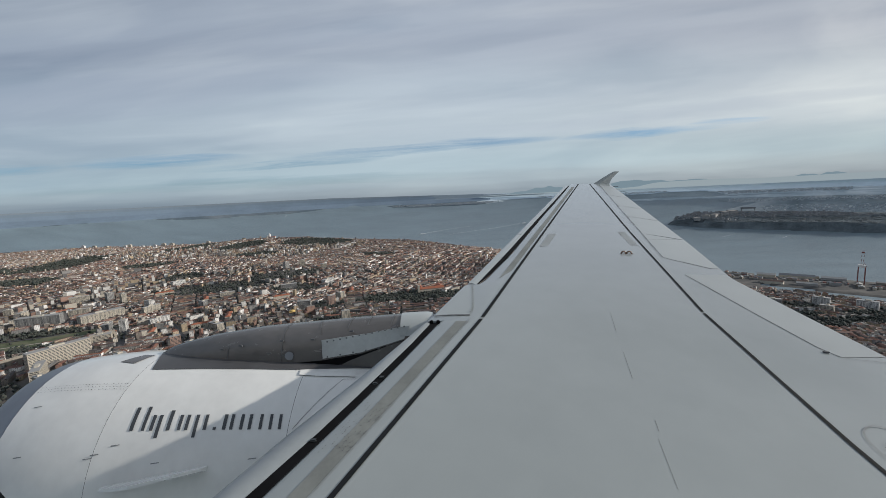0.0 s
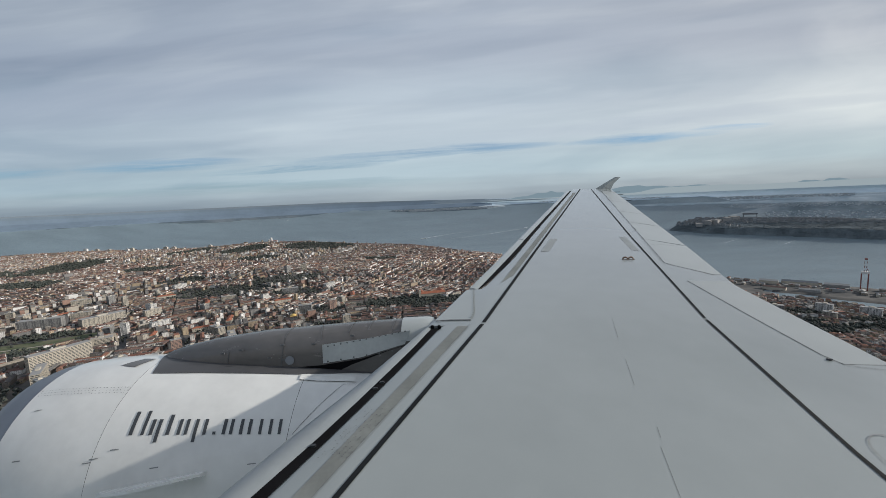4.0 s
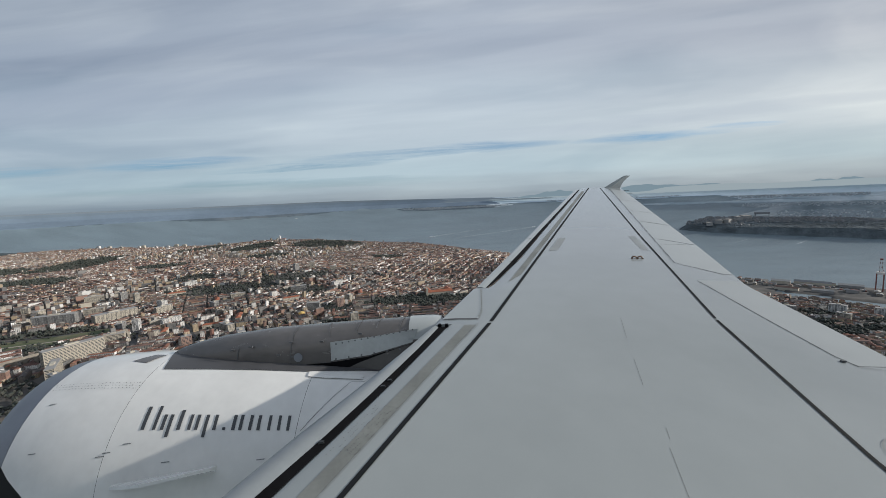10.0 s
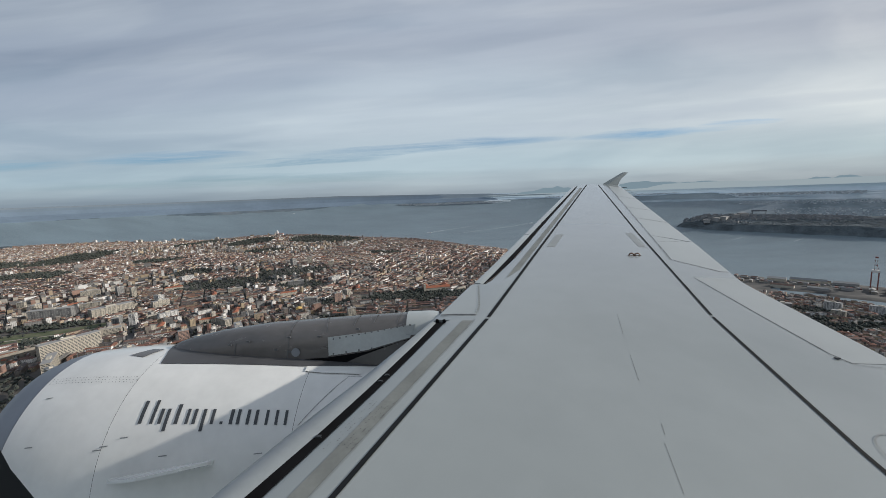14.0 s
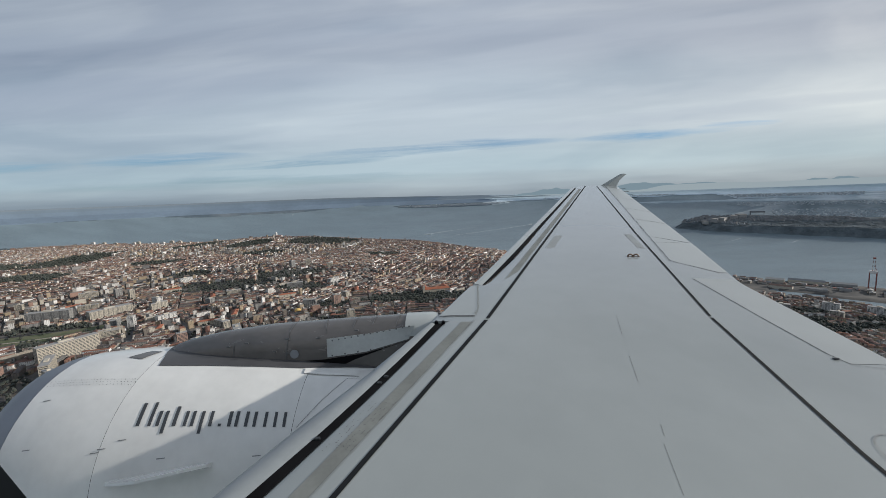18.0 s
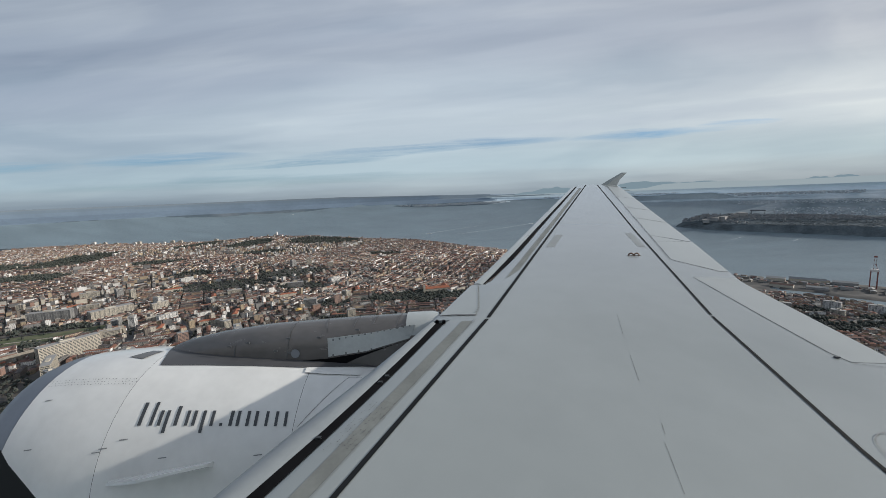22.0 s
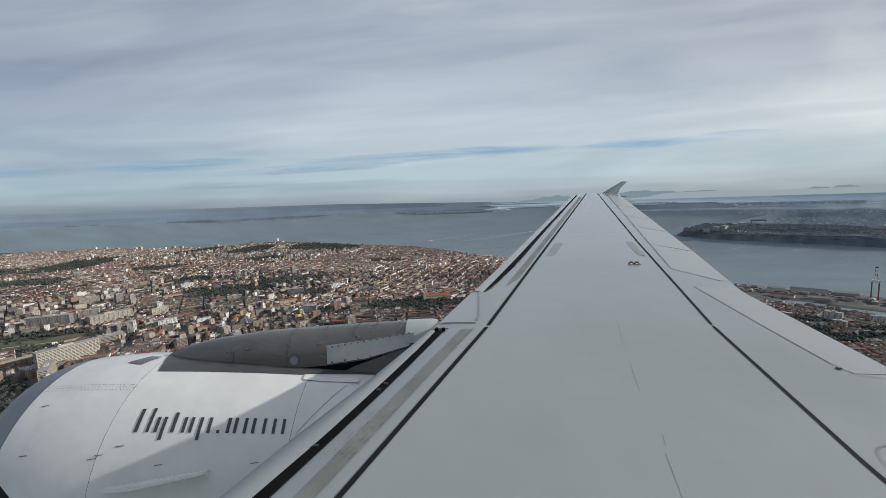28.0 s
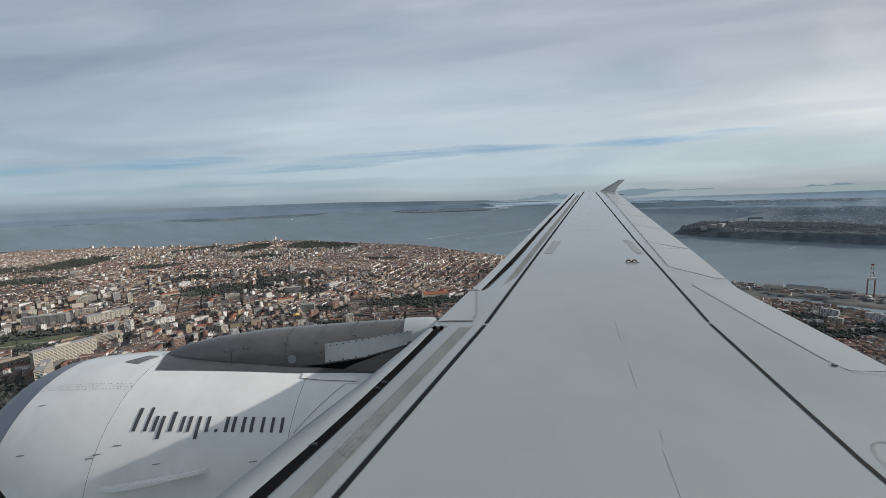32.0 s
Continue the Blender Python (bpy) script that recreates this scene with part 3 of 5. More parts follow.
# seams and small fittings of the cowls
for x0, x1, a0, a1 in ((-0.946, -1.305, 26.3, 53), (-0.946, -0.82, 26.3, 25.6), (-1.385, -0.84, 24.8, 24.6)):
    decal("cowl_seam", ((x0, a0), (x1, a1), (x1 + 0.003, a1 + 0.13), (x0 + 0.003, a0 + 0.13)), M["seam"], engine, 14)
for x, a in ((-2.78, 59), (-2.40, 66), (-1.60, 65), (-2.98, 64), (-2.93, 62.5), (-3.68, 41), (-3.6, 63)):
    decal("latch_mark", ((x - 0.035, a), (x + 0.035, a - 0.4), (x + 0.035, a - 0.8), (x - 0.035, a - 0.4)), M["faint"], engine, 2)
# the flush air scoop on top of the inlet cowl
decal("air_scoop", ((-3.30, 12), (-3.12, 14.5), (-3.03, 5), (-3.16, 4)), M["pylon"], engine, 5, 0.005, "dark flush air scoop")
# rivet rows across the inlet cowl
bm = bmesh.new()
for k, a in enumerate((31.0, 32.5, 34.0)):
    for i in range(26):
        x = -3.82 + i * 0.034 + 0.012 * (k % 2)
        p = Vector(on_cowl(x + random.uniform(-0.006, 0.006), a - 2 + i * 0.04 + random.uniform(-0.15, 0.15), 0.004))
        bmesh.ops.create_circle(bm, cap_ends=True, segments=6, radius=random.uniform(0.003, 0.0055), matrix=Matrix.Translation(p) @ Euler((radians(a), 0, 0)).to_matrix().to_4x4())
part("rivets", bm, M["seam"], engine, kind="stuff")
# strake: a thin fin standing off the cowl
rows = []
for s in steps(0, 1, 8):
    x, a = -2.80 + 0.84 * s, 75 - 7.0 * s
    h = 0.29 * min(1, s * 1.9 + 0.1) * min(1, (1 - s) * 7 + 0.3)
    lo, hi = Vector(on_cowl(x, a, -0.01)), Vector(on_cowl(x, a, h + 0.005))
    t = Vector((0, math.cos(radians(a)), math.sin(radians(a)))) * 0.022
    rows.append([tuple(lo - t), tuple(hi - t * 0.5), tuple(hi + t * 0.5), tuple(lo + t)])
part("strake", grid(rows, closed=True, cap=True), M["cowl"], engine, "thin white strake fin")

# pylon: a long rounded fairing from the cowl's top back to the wing
rows = []
PX = [-3.02, -2.9, -2.7, -2.4, -1.9, -1.4, -0.9, -0.35, -0.08, 0.1, 0.6]
PZ = [-1.10, -1.03, -0.97, -0.90, -0.825, -0.785, -0.745, -0.71, -0.70, -0.80, -0.95]
PW = [0.05, 0.10, 0.16, 0.22, 0.26, 0.27, 0.27, 0.26, 0.25, 0.24, 0.2]
for x in steps(-3.02, 0.6, 36):
    z, w = float(np.interp(x, PX, PZ)), float(np.interp(x, PX, PW))
    low = -1.32 + 0.06 * max(x + 1.0, 0)
    prof = [(-w * 1.05, low), (-w * 1.05, z - 0.26), (-w * 1.0, z - 0.16), (-w * 0.8, z - 0.06), (-w * 0.4, z - 0.012), (0, z), (w * 0.4, z - 0.012), (w * 0.8, z - 0.06), (w, z - 0.16), (w, low)]
    rows.append([(x, EY + py, pz) for py, pz in prof])
pylon = part("pylon", grid(rows, cap=True), M["pylon"], engine, "dark grey pylon fairing", smooth=True)


rows = []
for x in steps(-0.40, -0.06, 5):
    z, w = float(np.interp(x, PX, PZ)) + 0.008, float(np.interp(x, PX, PW)) + 0.008
    rows.append([(x, EY + py, pz) for py, pz in ((-w * 1.05, z - 0.2), (-w, z - 0.14), (-w * 0.8, z - 0.055), (-w * 0.4, z - 0.012), (0, z), (w * 0.4, z - 0.012), (w * 0.8, z - 0.055), (w, z - 0.16))])
part("root_fairing", grid(rows), M["spoiler"], engine, "pale fairing where the pylon meets the wing", smooth=True)


def pylon_side(name, pts, mat, lift=0.006):
    """A flat plate on the pylon's cabin side from (x, z) corners."""
    bm = bmesh.new()
    vs = [bm.verts.new((x, EY - float(np.interp(x, PX, PW)) * 1.05 - lift, z)) for x, z in pts]
    bm.faces.new(vs)
    r = bmesh.ops.extrude_face_region(bm, geom=list(bm.faces))
    bmesh.ops.translate(bm, vec=(0, 0.01, 0), verts=[v for v in r["geom"] if isinstance(v, bmesh.types.BMVert)])
    bmesh.ops.recalc_face_normals(bm, faces=bm.faces)
    return part(name, bm, mat, engine)


pylon_side("metal_panel", [(-1.21, -0.93), (-0.75, -0.87), (-0.30, -0.79), (-0.36, -0.93), (-0.8, -1.06), (-1.20, -1.12)], M["pylon_panel"])
# flat near-black plate that paints the shade of the recess below the pylon
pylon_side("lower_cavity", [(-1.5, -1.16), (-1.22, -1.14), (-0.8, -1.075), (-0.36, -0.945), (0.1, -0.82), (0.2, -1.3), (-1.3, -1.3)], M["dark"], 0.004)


def pylon_joint(x0, x1, lo, hi):
    """A thin joint round the pylon's cabin side, from x0 at the bottom (lo) to x1 at the top (hi)."""
    rows = []
    for k in range(13):
        f = lo + (hi - lo) * k / 12
        x = x0 + (x1 - x0) * k / 12
        z, w = float(np.interp(x, PX, PZ)), float(np.interp(x, PX, PW))
        prof = [(-w * 1.05, -1.17), (-w * 1.05, z - 0.26), (-w, z - 0.16), (-w * 0.8, z - 0.06), (-w * 0.4, z - 0.012), (0, z)]
        t = min(max(f, 0), 0.9999) * 5
        i = int(t)
        py = prof[i][0] + (prof[i + 1][0] - prof[i][0]) * (t - i)
        pz = prof[i][1] + (prof[i + 1][1] - prof[i][1]) * (t - i)
        rows.append([(x + d, EY + py - 0.005, pz + 0.004) for d in (-0.004, 0.004)])
    part("panel_joint", grid(rows), M["seam"], engine)


for x0, x1, lo, hi in ((-1.633, -1.60, 0.0, 1.0), (-1.225, -1.27, 0.5, 1.0), (-0.95, -0.92, 0.55, 1.0), (-0.745, -0.72, 0.6, 1.0), (-0.50, -0.46, 0.55, 1.0), (-2.20, -2.19, 0.0, 0.45)):
    pylon_joint(x0, x1, lo, hi)
bm = bmesh.new()
bmesh.ops.create_circle(bm, cap_ends=True, segments=20, radius=0.045, matrix=Matrix.Translation((-1.542, EY - 0.292, -1.085)) @ Euler((radians(90), 0, 0)).to_matrix().to_4x4())
part("access_cover", bm, M["lip"], engine, "small round access cover")
for i in range(13):
    x = -1.15 + i * 0.066
    zt = -0.945 + 0.145 * (i / 12)
    for z in (zt, ) if i % 2 else (zt, -1.10 + 0.03 * i / 3):
        pylon_side("fastener", [(x - 0.007, z - 0.007), (x + 0.007, z - 0.007), (x + 0.007, z + 0.007), (x - 0.007, z + 0.007)], M["seam"], 0.012)
for x, z in ((-2.25, -1.02), (-1.75, -1.06), (-1.62, -0.93), (-1.30, -0.92), (-0.9, -0.84), (-2.05, -0.98), (-1.6, -1.08)):
    pylon_side("fastener", [(x - 0.02, z - 0.008), (x + 0.02, z - 0.008), (x + 0.02, z + 0.008), (x - 0.02, z + 0.008)], M["seam"], 0.009)

# cabin wall with the window that the eye looks through
WALL_Y = 0.12
bm = bmesh.new()


def round_rect(hw, hh, r, n=8):
    pts = []
    for cx, cz, a0 in ((hw - r, hh - r, 0), (-hw + r, hh - r, 90), (-hw + r, -hh + r, 180), (hw - r, -hh + r, 270)):
        for k in range(n + 1):
            a = radians(a0 + 90 * k / n)
            pts.append((cx + r * math.cos(a), cz + r * math.sin(a)))
    return pts


WIN = (0.1025, 0.0755)
inner = [(WIN[0] + x, WALL_Y, WIN[1] + z) for x, z in round_rect(0.255, 0.182, 0.097)]
inner2 = [(WIN[0] + x * 1.30, WALL_Y + 0.03, WIN[1] + z * 1.30) for x, z in round_rect(0.255, 0.182, 0.097)]
outer = [(WIN[0] + x * 1.6, WALL_Y + 0.035, WIN[1] + z * 1.7) for x, z in round_rect(0.262, 0.186, 0.03)]
part("window_frame", grid([inner, inner2, outer], closed=True), M["cabin"], airliner, "dark rounded frame of the cabin window")
# the fuselage skin, open where the window is
FY, FZ, FR = -1.62, -0.84, 1.98
bm = bmesh.new()
xs = steps(-13.0, -0.30, 8) + [0.52] + steps(0.52, 17.0, 10)[1:]
angs = steps(-100, 16, 12) + [34.5] + steps(34.5, 200, 16)[1:]
vs = [[bm.verts.new((x, FY + FR * math.cos(radians(a)), FZ + FR * math.sin(radians(a)))) for a in angs] for x in xs]
for i in range(len(xs) - 1):
    for j in range(len(angs) - 1):
        if not (abs(xs[i] + 0.30) < 1e-6 and abs(angs[j] - 16) < 1e-6):
            bm.faces.new((vs[i][j], vs[i][j + 1], vs[i + 1][j + 1], vs[i + 1][j]))
bmesh.ops.recalc_face_normals(bm, faces=bm.faces)
part("fuselage", bm, M["fuselage"], airliner, "white rounded fuselage skin", smooth=True)


# ---- ground, river and far land ----
R0, FAR = 2800.0, 2000.0


def put(x, y, z=0.0):
    """A true place on the ground. What lies past R0 is drawn in towards the eye along its line of sight, as a far backdrop."""
    d = math.hypot(x, y)
    if d <= R0:
        return (x, y, z)
    r = R0 + FAR * (1 - 1 / (1 + (d - R0) / FAR))
    k = r / d
    return (x * k, y * k, EYE_H + (z - EYE_H) * k)


def vnoise(x, y, s, seed=0.0):
    return noise.noise((x / s + seed, y / s - seed, seed * 1.7))


def near_bank(x):
    """Depth at which the near bank of the river lies, along x."""
    return float(np.interp(x, [-9000, -5200, -4200, -2600, -1500, -900, -420, -206, 82, 316, 382, 700, 1286, 1450, 1610, 2200, 3000], [4300, 4500, 4500, 4300, 4250, 4000, 3740, 3572, 3193, 2886, 2778, 2300, 1723, 1575, 1430, 900, 0]))


# far shores: bearing from and to (degrees), distance from and to (metres)
FAR_LAND = [(-34, -15.5, 15300, 24000), (-80, -9, 19500, 90000), (-6.5, 9.5, 14300, 22000), (-14, 80, 21500, 90000), (12, 32, 19500, 90000), (24, 47, 11500, 12900), (32, 80, 13900, 90000), (39, 80, 4000, 8300), (35, 80, 8900, 10900)]


def dock_line(x):
    """Depth of the landward side of the dock basin."""
    return float(np.interp(x, [1000, 1235, 1286, 1358, 1600], [1560, 1374, 1291, 1206, 960]))


def land(x, y):
    """Positive on land, in rough metres from the bank."""
    w = 30 * vnoise(x, y, 300, 2) + 16 * vnoise(x, y, 90, 5)
    best = near_bank(x) - y + w * (0.4 if x > 1000 else 1)
    if 1150 < x < 1700:
        # the dock basin inside the quay
        s = y - dock_line(x)
        if 0 < s < 125 and x > 1225:
            best = -1
    if x > 2200 and y < 3950 + 0.9 * (x - 2266):
        # the south bank: a steep wooded shore with a cape
        edge = float(np.interp(x, [2200, 2266, 2336, 2558, 2770, 2990, 4200], [4100, 3818, 3480, 3221, 2947, 2698, 1900]))
        best = max(best, y - edge + w)
    d = math.hypot(x, y)
    if d > 3900:
        a = math.degrees(math.atan2(x, y))
        wf = vnoise(a * 10, math.log(d) * 100, 18, 3) + 0.5 * vnoise(a * 10, math.log(d) * 100, 6, 7)
        for a0, a1, d0, d1 in FAR_LAND:
            if a0 < a < a1:
                s = max(min((a - a0) / 4, (a1 - a) / 4, 1), 0) ** 0.5
                mid = math.sqrt(d0 * d1)
                near, far = mid + (d0 - mid) * s, mid + (d1 - mid) * s
                best = max(best, min(d - near * (1 + 0.06 * wf), far * (1 + 0.06 * wf) - d))
    return best


def height(x, y):
    """Height of the ground over the river: hills of the city, the wooded south bank, low far land."""
    l = land(x, y)
    if l <= 0:
        return -9.0
    d = math.hypot(x, y)
    if d > 5500:
        return 14 + 6 * vnoise(x, y, 900, 1) + max(d - 38000, 0) / 22000 * 640 * min(max((16 - math.degrees(math.atan2(x, y))) / 30, 0), 1)
    if x > 2200 and y > 1900:
        return min(l * 0.6, 50 + 14 * vnoise(x, y, 500, 4)) * min(max((x - 2230) / 250, 0.1), 1) + 3
    hill = 62 + 26 * vnoise(x, y, 900, 8) + 12 * vnoise(x, y, 350, 9)
    hill += 34 * math.exp(-((x + 1300) / 800) ** 2 - ((y - 3400) / 420) ** 2)
    flat = float(np.interp(x, [400, 1000], [30, 520]))
    hill *= float(np.interp(x, [300, 900], [1, 0.3]))
    rise = min(max((l - flat) / 650, 0), 1)
    return 4 + (hill - 4) * rise ** 0.8


M["city_ground"] = material("city_ground", (0.072, 0.068, 0.064), 0.85, 0, 0.35, 0.012, 0.12, second=(0.12, 0.105, 0.09), second_at=(0.45, 0.6))
# far land by distance: aerial haze is painted into the base colours
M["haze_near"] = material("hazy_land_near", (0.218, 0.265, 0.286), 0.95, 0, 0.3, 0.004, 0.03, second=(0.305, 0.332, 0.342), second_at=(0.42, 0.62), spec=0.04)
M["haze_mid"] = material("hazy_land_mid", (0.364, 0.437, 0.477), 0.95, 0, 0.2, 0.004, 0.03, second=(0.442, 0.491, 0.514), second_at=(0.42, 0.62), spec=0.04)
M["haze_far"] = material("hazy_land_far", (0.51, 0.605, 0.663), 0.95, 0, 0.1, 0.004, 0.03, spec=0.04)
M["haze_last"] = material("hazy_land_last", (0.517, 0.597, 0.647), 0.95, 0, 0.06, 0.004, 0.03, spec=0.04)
M["port_ground"] = material("port_ground", (0.05, 0.05, 0.05), 0.9, 0, 0.3, 0.02, 0.2, second=(0.085, 0.08, 0.073), second_at=(0.45, 0.6))
# wooded south bank, blue-grey haze mixed into its base colour
M["hazed_wood_ground"] = material("hazed_wood_ground", (0.118, 0.14, 0.151), 0.9, 0, 0.4, 0.01, 0.1, spec=0.04)
# the left-hand far land, bluish haze likewise put into the colour
M["land_near"] = material("haze_painted_land_near", (0.095, 0.121, 0.134), 0.95, 0, 0.35, 0.004, 0.03, second=(0.15, 0.165, 0.175), second_at=(0.42, 0.62), spec=0.04)
M["land_mid"] = material("haze_painted_land_mid", (0.112, 0.146, 0.174), 0.95, 0, 0.25, 0.004, 0.03, second=(0.135, 0.16, 0.18), second_at=(0.42, 0.62), spec=0.04)
M["land_far"] = material("haze_painted_land_far", (0.162, 0.213, 0.269), 0.95, 0, 0.12, 0.004, 0.03, spec=0.04)
M["land_last"] = material("haze_painted_land_last", (0.157, 0.207, 0.263), 0.95, 0, 0.08, 0.004, 0.03, spec=0.04)
M["land_edge"] = material("haze_painted_land_edge", (0.15, 0.195, 0.24), 0.95, 0, 0.06, 0.004, 0.03, spec=0.04)
M["land_rim"] = material("haze_painted_land_rim", (0.168, 0.206, 0.24), 0.95, 0, 0.05, 0.004, 0.03, spec=0.04)
M["mix_last"] = material("haze_painted_land_between", (0.215, 0.262, 0.30), 0.95, 0, 0.06, 0.004, 0.03, spec=0.04)
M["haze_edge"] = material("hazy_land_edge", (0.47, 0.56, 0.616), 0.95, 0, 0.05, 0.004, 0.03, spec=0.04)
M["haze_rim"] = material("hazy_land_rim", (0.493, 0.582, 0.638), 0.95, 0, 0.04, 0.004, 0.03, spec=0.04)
M["water"] = material("river_water", (0.152, 0.202, 0.229), 0.34, 0, 0.16, 0.003, 0.03, 0.25, 0.25, stretch=(1, 2.5, 1))
az_steps = np.linspace(-66, 66, 420)
d_steps = np.concatenate([np.linspace(60, 500, 12)[:-1], np.geomspace(500, 60000, 330)])


def sheet(name, fn_z, pick, mats, label, category):
    verts, n = [], len(az_steps)
    true = []
    for d in d_steps:
        for a in az_steps:
            x, y = d * math.sin(radians(a)), d * math.cos(radians(a))
            z = fn_z(x, y)
            true.append((x, y, z))
            verts.append(put(x, y, z))
    faces, index = [], []
    for i in range(len(d_steps) - 1):
        for j in range(n - 1):
            faces.append((i * n + j, i * n + j + 1, (i + 1) * n + j + 1, (i + 1) * n + j))
            index.append(pick(*true[i * n + j]))
    me = bpy.data.meshes.new(name)
    me.from_pydata(verts, [], faces)
    for m in mats:
        me.materials.append(m)
    me.polygons.foreach_set("material_index", index)
    me.shade_smooth()
    return tagged(new(name, me), label, category, kind="structure")


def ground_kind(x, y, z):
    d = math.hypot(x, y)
    # far faces step through the haze-painted colours by distance and bearing
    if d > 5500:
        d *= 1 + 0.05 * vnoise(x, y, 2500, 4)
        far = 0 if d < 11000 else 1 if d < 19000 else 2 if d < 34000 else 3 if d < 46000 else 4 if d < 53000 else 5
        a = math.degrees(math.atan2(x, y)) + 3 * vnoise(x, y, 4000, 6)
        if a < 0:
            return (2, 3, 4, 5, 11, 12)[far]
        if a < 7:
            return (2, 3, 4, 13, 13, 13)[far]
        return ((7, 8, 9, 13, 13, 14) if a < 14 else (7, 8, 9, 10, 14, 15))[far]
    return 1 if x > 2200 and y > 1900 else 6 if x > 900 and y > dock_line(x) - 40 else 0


sheet("ground", height, ground_kind, [M["city_ground"], M["hazed_wood_ground"], M["land_near"], M["land_mid"], M["land_far"], M["land_last"], M["port_ground"], M["haze_near"], M["haze_mid"], M["haze_far"], M["haze_last"], M["land_edge"], M["land_rim"], M["mix_last"], M["haze_edge"], M["haze_rim"]], "grey-brown city ground and far land with haze in its colour", "ground")
verts, faces = [], []
da = np.linspace(-70, 70, 90)
dd = np.concatenate([np.linspace(900, 2800, 12), np.geomspace(2850, 62000, 70)])
for d in dd:
    for a in da:
        verts.append(put(d * math.sin(radians(a)), d * math.cos(radians(a)), 0))
for i in range(len(dd) - 1):
    for j in range(len(da) - 1):
        k = i * len(da) + j
        faces.append((k, k + 1, k + 1 + len(da), k + len(da)))
me = bpy.data.meshes.new("river")
me.from_pydata(verts, [], faces)
me.materials.append(M["water"])
me.shade_smooth()
tagged(new("river", me), "wide grey-blue river with a rippled surface", "water", kind="structure")


# ---- the city ----
WALLS = [(0.39, 0.355, 0.30), (0.56, 0.545, 0.52), (0.32, 0.255, 0.175), (0.36, 0.34, 0.31), (0.18, 0.155, 0.135), (0.26, 0.165, 0.13), (0.74, 0.725, 0.70), (0.115, 0.113, 0.114), (0.38, 0.30, 0.215), (0.20, 0.195, 0.19)]
ROOFS = [(0.165, 0.078, 0.057), (0.118, 0.064, 0.052), (0.215, 0.098, 0.064), (0.095, 0.064, 0.057), (0.135, 0.09, 0.076), (0.18, 0.108, 0.086), (0.068, 0.059, 0.058)]
FLATS = [(0.14, 0.132, 0.125), (0.20, 0.19, 0.175), (0.10, 0.097, 0.094), (0.29, 0.275, 0.25), (0.16, 0.11, 0.09)]
M["walls"] = material("city_plaster", (0.6, 0.6, 0.6), 0.8, 0, 0.18, 0.06, 0.8, palette=WALLS, random_from="island")
M["roofs"] = material("terracotta_roofs", (0.3, 0.1, 0.05), 0.85, 0, 0.25, 0.08, 1.2, palette=ROOFS, random_from="island")
M["flats"] = material("flat_roofs", (0.3, 0.3, 0.3), 0.85, 0, 0.25, 0.08, 1.0, palette=FLATS, random_from="island")
M["panes"] = material("dark_windows", (0.05, 0.055, 0.06), 0.3, 0, 0.3, 0.1, 1.0)
M["leaves"] = material("tree_foliage", (0.042, 0.052, 0.026), 0.9, 0, 0.45, 0.15, 0.8, palette=[(0.045, 0.055, 0.046), (0.054, 0.061, 0.049), (0.041, 0.052, 0.046), (0.056, 0.058, 0.049)], random_from="island")


class Soup:
    """Collects faces for one large mesh."""

    def __init__(self):
        self.v, self.f = [], []

    def quad(self, *pts):
        k = len(self.v)
        self.v.extend(pts)
        self.f.append(tuple(range(k, k + len(pts))))

    def add(self, pts, faces):
        k = len(self.v)
        self.v.extend(pts)
        self.f.extend(tuple(k + i for i in f) for f in faces)

    def link(self, name, mat, label, category, kind="stuff", parent=None):
        me = bpy.data.meshes.new(name)
        me.from_pydata(self.v, [], self.f)
        me.materials.append(mat)
        ob = new(name, me)
        ob.parent = parent
        return tagged(ob, label, category, kind=kind)


def frame_of(x, y, ang):
    c, s = math.cos(ang), math.sin(ang)
    return lambda u, v: (x + u * c - v * s, y + u * s + v * c)


def house_shapes(w, l, h, roof, rise):
    """Points and faces of the walls and the roof of a house of width w, length l, eaves h, in its own frame."""
    a, b = w / 2, l / 2
    base = [(-a, -b, -8), (a, -b, -8), (a, b, -8), (-a, b, -8), (-a, -b, h), (a, -b, h), (a, b, h), (-a, b, h)]
    wall_f = [(0, 1, 5, 4), (1, 2, 6, 5), (2, 3, 7, 6), (3, 0, 4, 7)]
    o = 0.35
    if roof == "hip":
        k = max(b - a, 0.15 * b)
        rp = [(-a - o, -b - o, h), (a + o, -b - o, h), (a + o, b + o, h), (-a - o, b + o, h), (0, -k, h + rise), (0, k, h + rise)]
        rf = [(0, 1, 4), (1, 2, 5, 4), (2, 3, 5), (3, 0, 4, 5)]
    elif roof == "gable":
        rp = [(-a - o, -b, h), (a + o, -b, h), (a + o, b, h), (-a - o, b, h), (0, -b, h + rise), (0, b, h + rise)]
        rf = [(1, 2, 5, 4), (3, 0, 4, 5), (0, 1, 4), (2, 3, 5)]
    else:
        p = 0.9
        rp = [(-a, -b, h + p), (a, -b, h + p), (a, b, h + p), (-a, b, h + p), (-a, -b, h), (a, -b, h), (a, b, h), (-a, b, h),
              (-a + .5, -b + .5, h + p), (a - .5, -b + .5, h + p), (a - .5, b - .5, h + p), (-a + .5, b - .5, h + p), (-a + .5, -b + .5, h + .1), (a - .5, -b + .5, h + .1), (a - .5, b - .5, h + .1), (-a + .5, b - .5, h + .1)]
        rf = [(4, 5, 1, 0), (5, 6, 2, 1), (6, 7, 3, 2), (7, 4, 0, 3), (0, 1, 9, 8), (1, 2, 10, 9), (2, 3, 11, 10), (3, 0, 8, 11), (8, 9, 13, 12), (9, 10, 14, 13), (10, 11, 15, 14), (11, 8, 12, 15), (12, 13, 14, 15)]
    return base, wall_f, rp, rf


rng = random.Random(7)
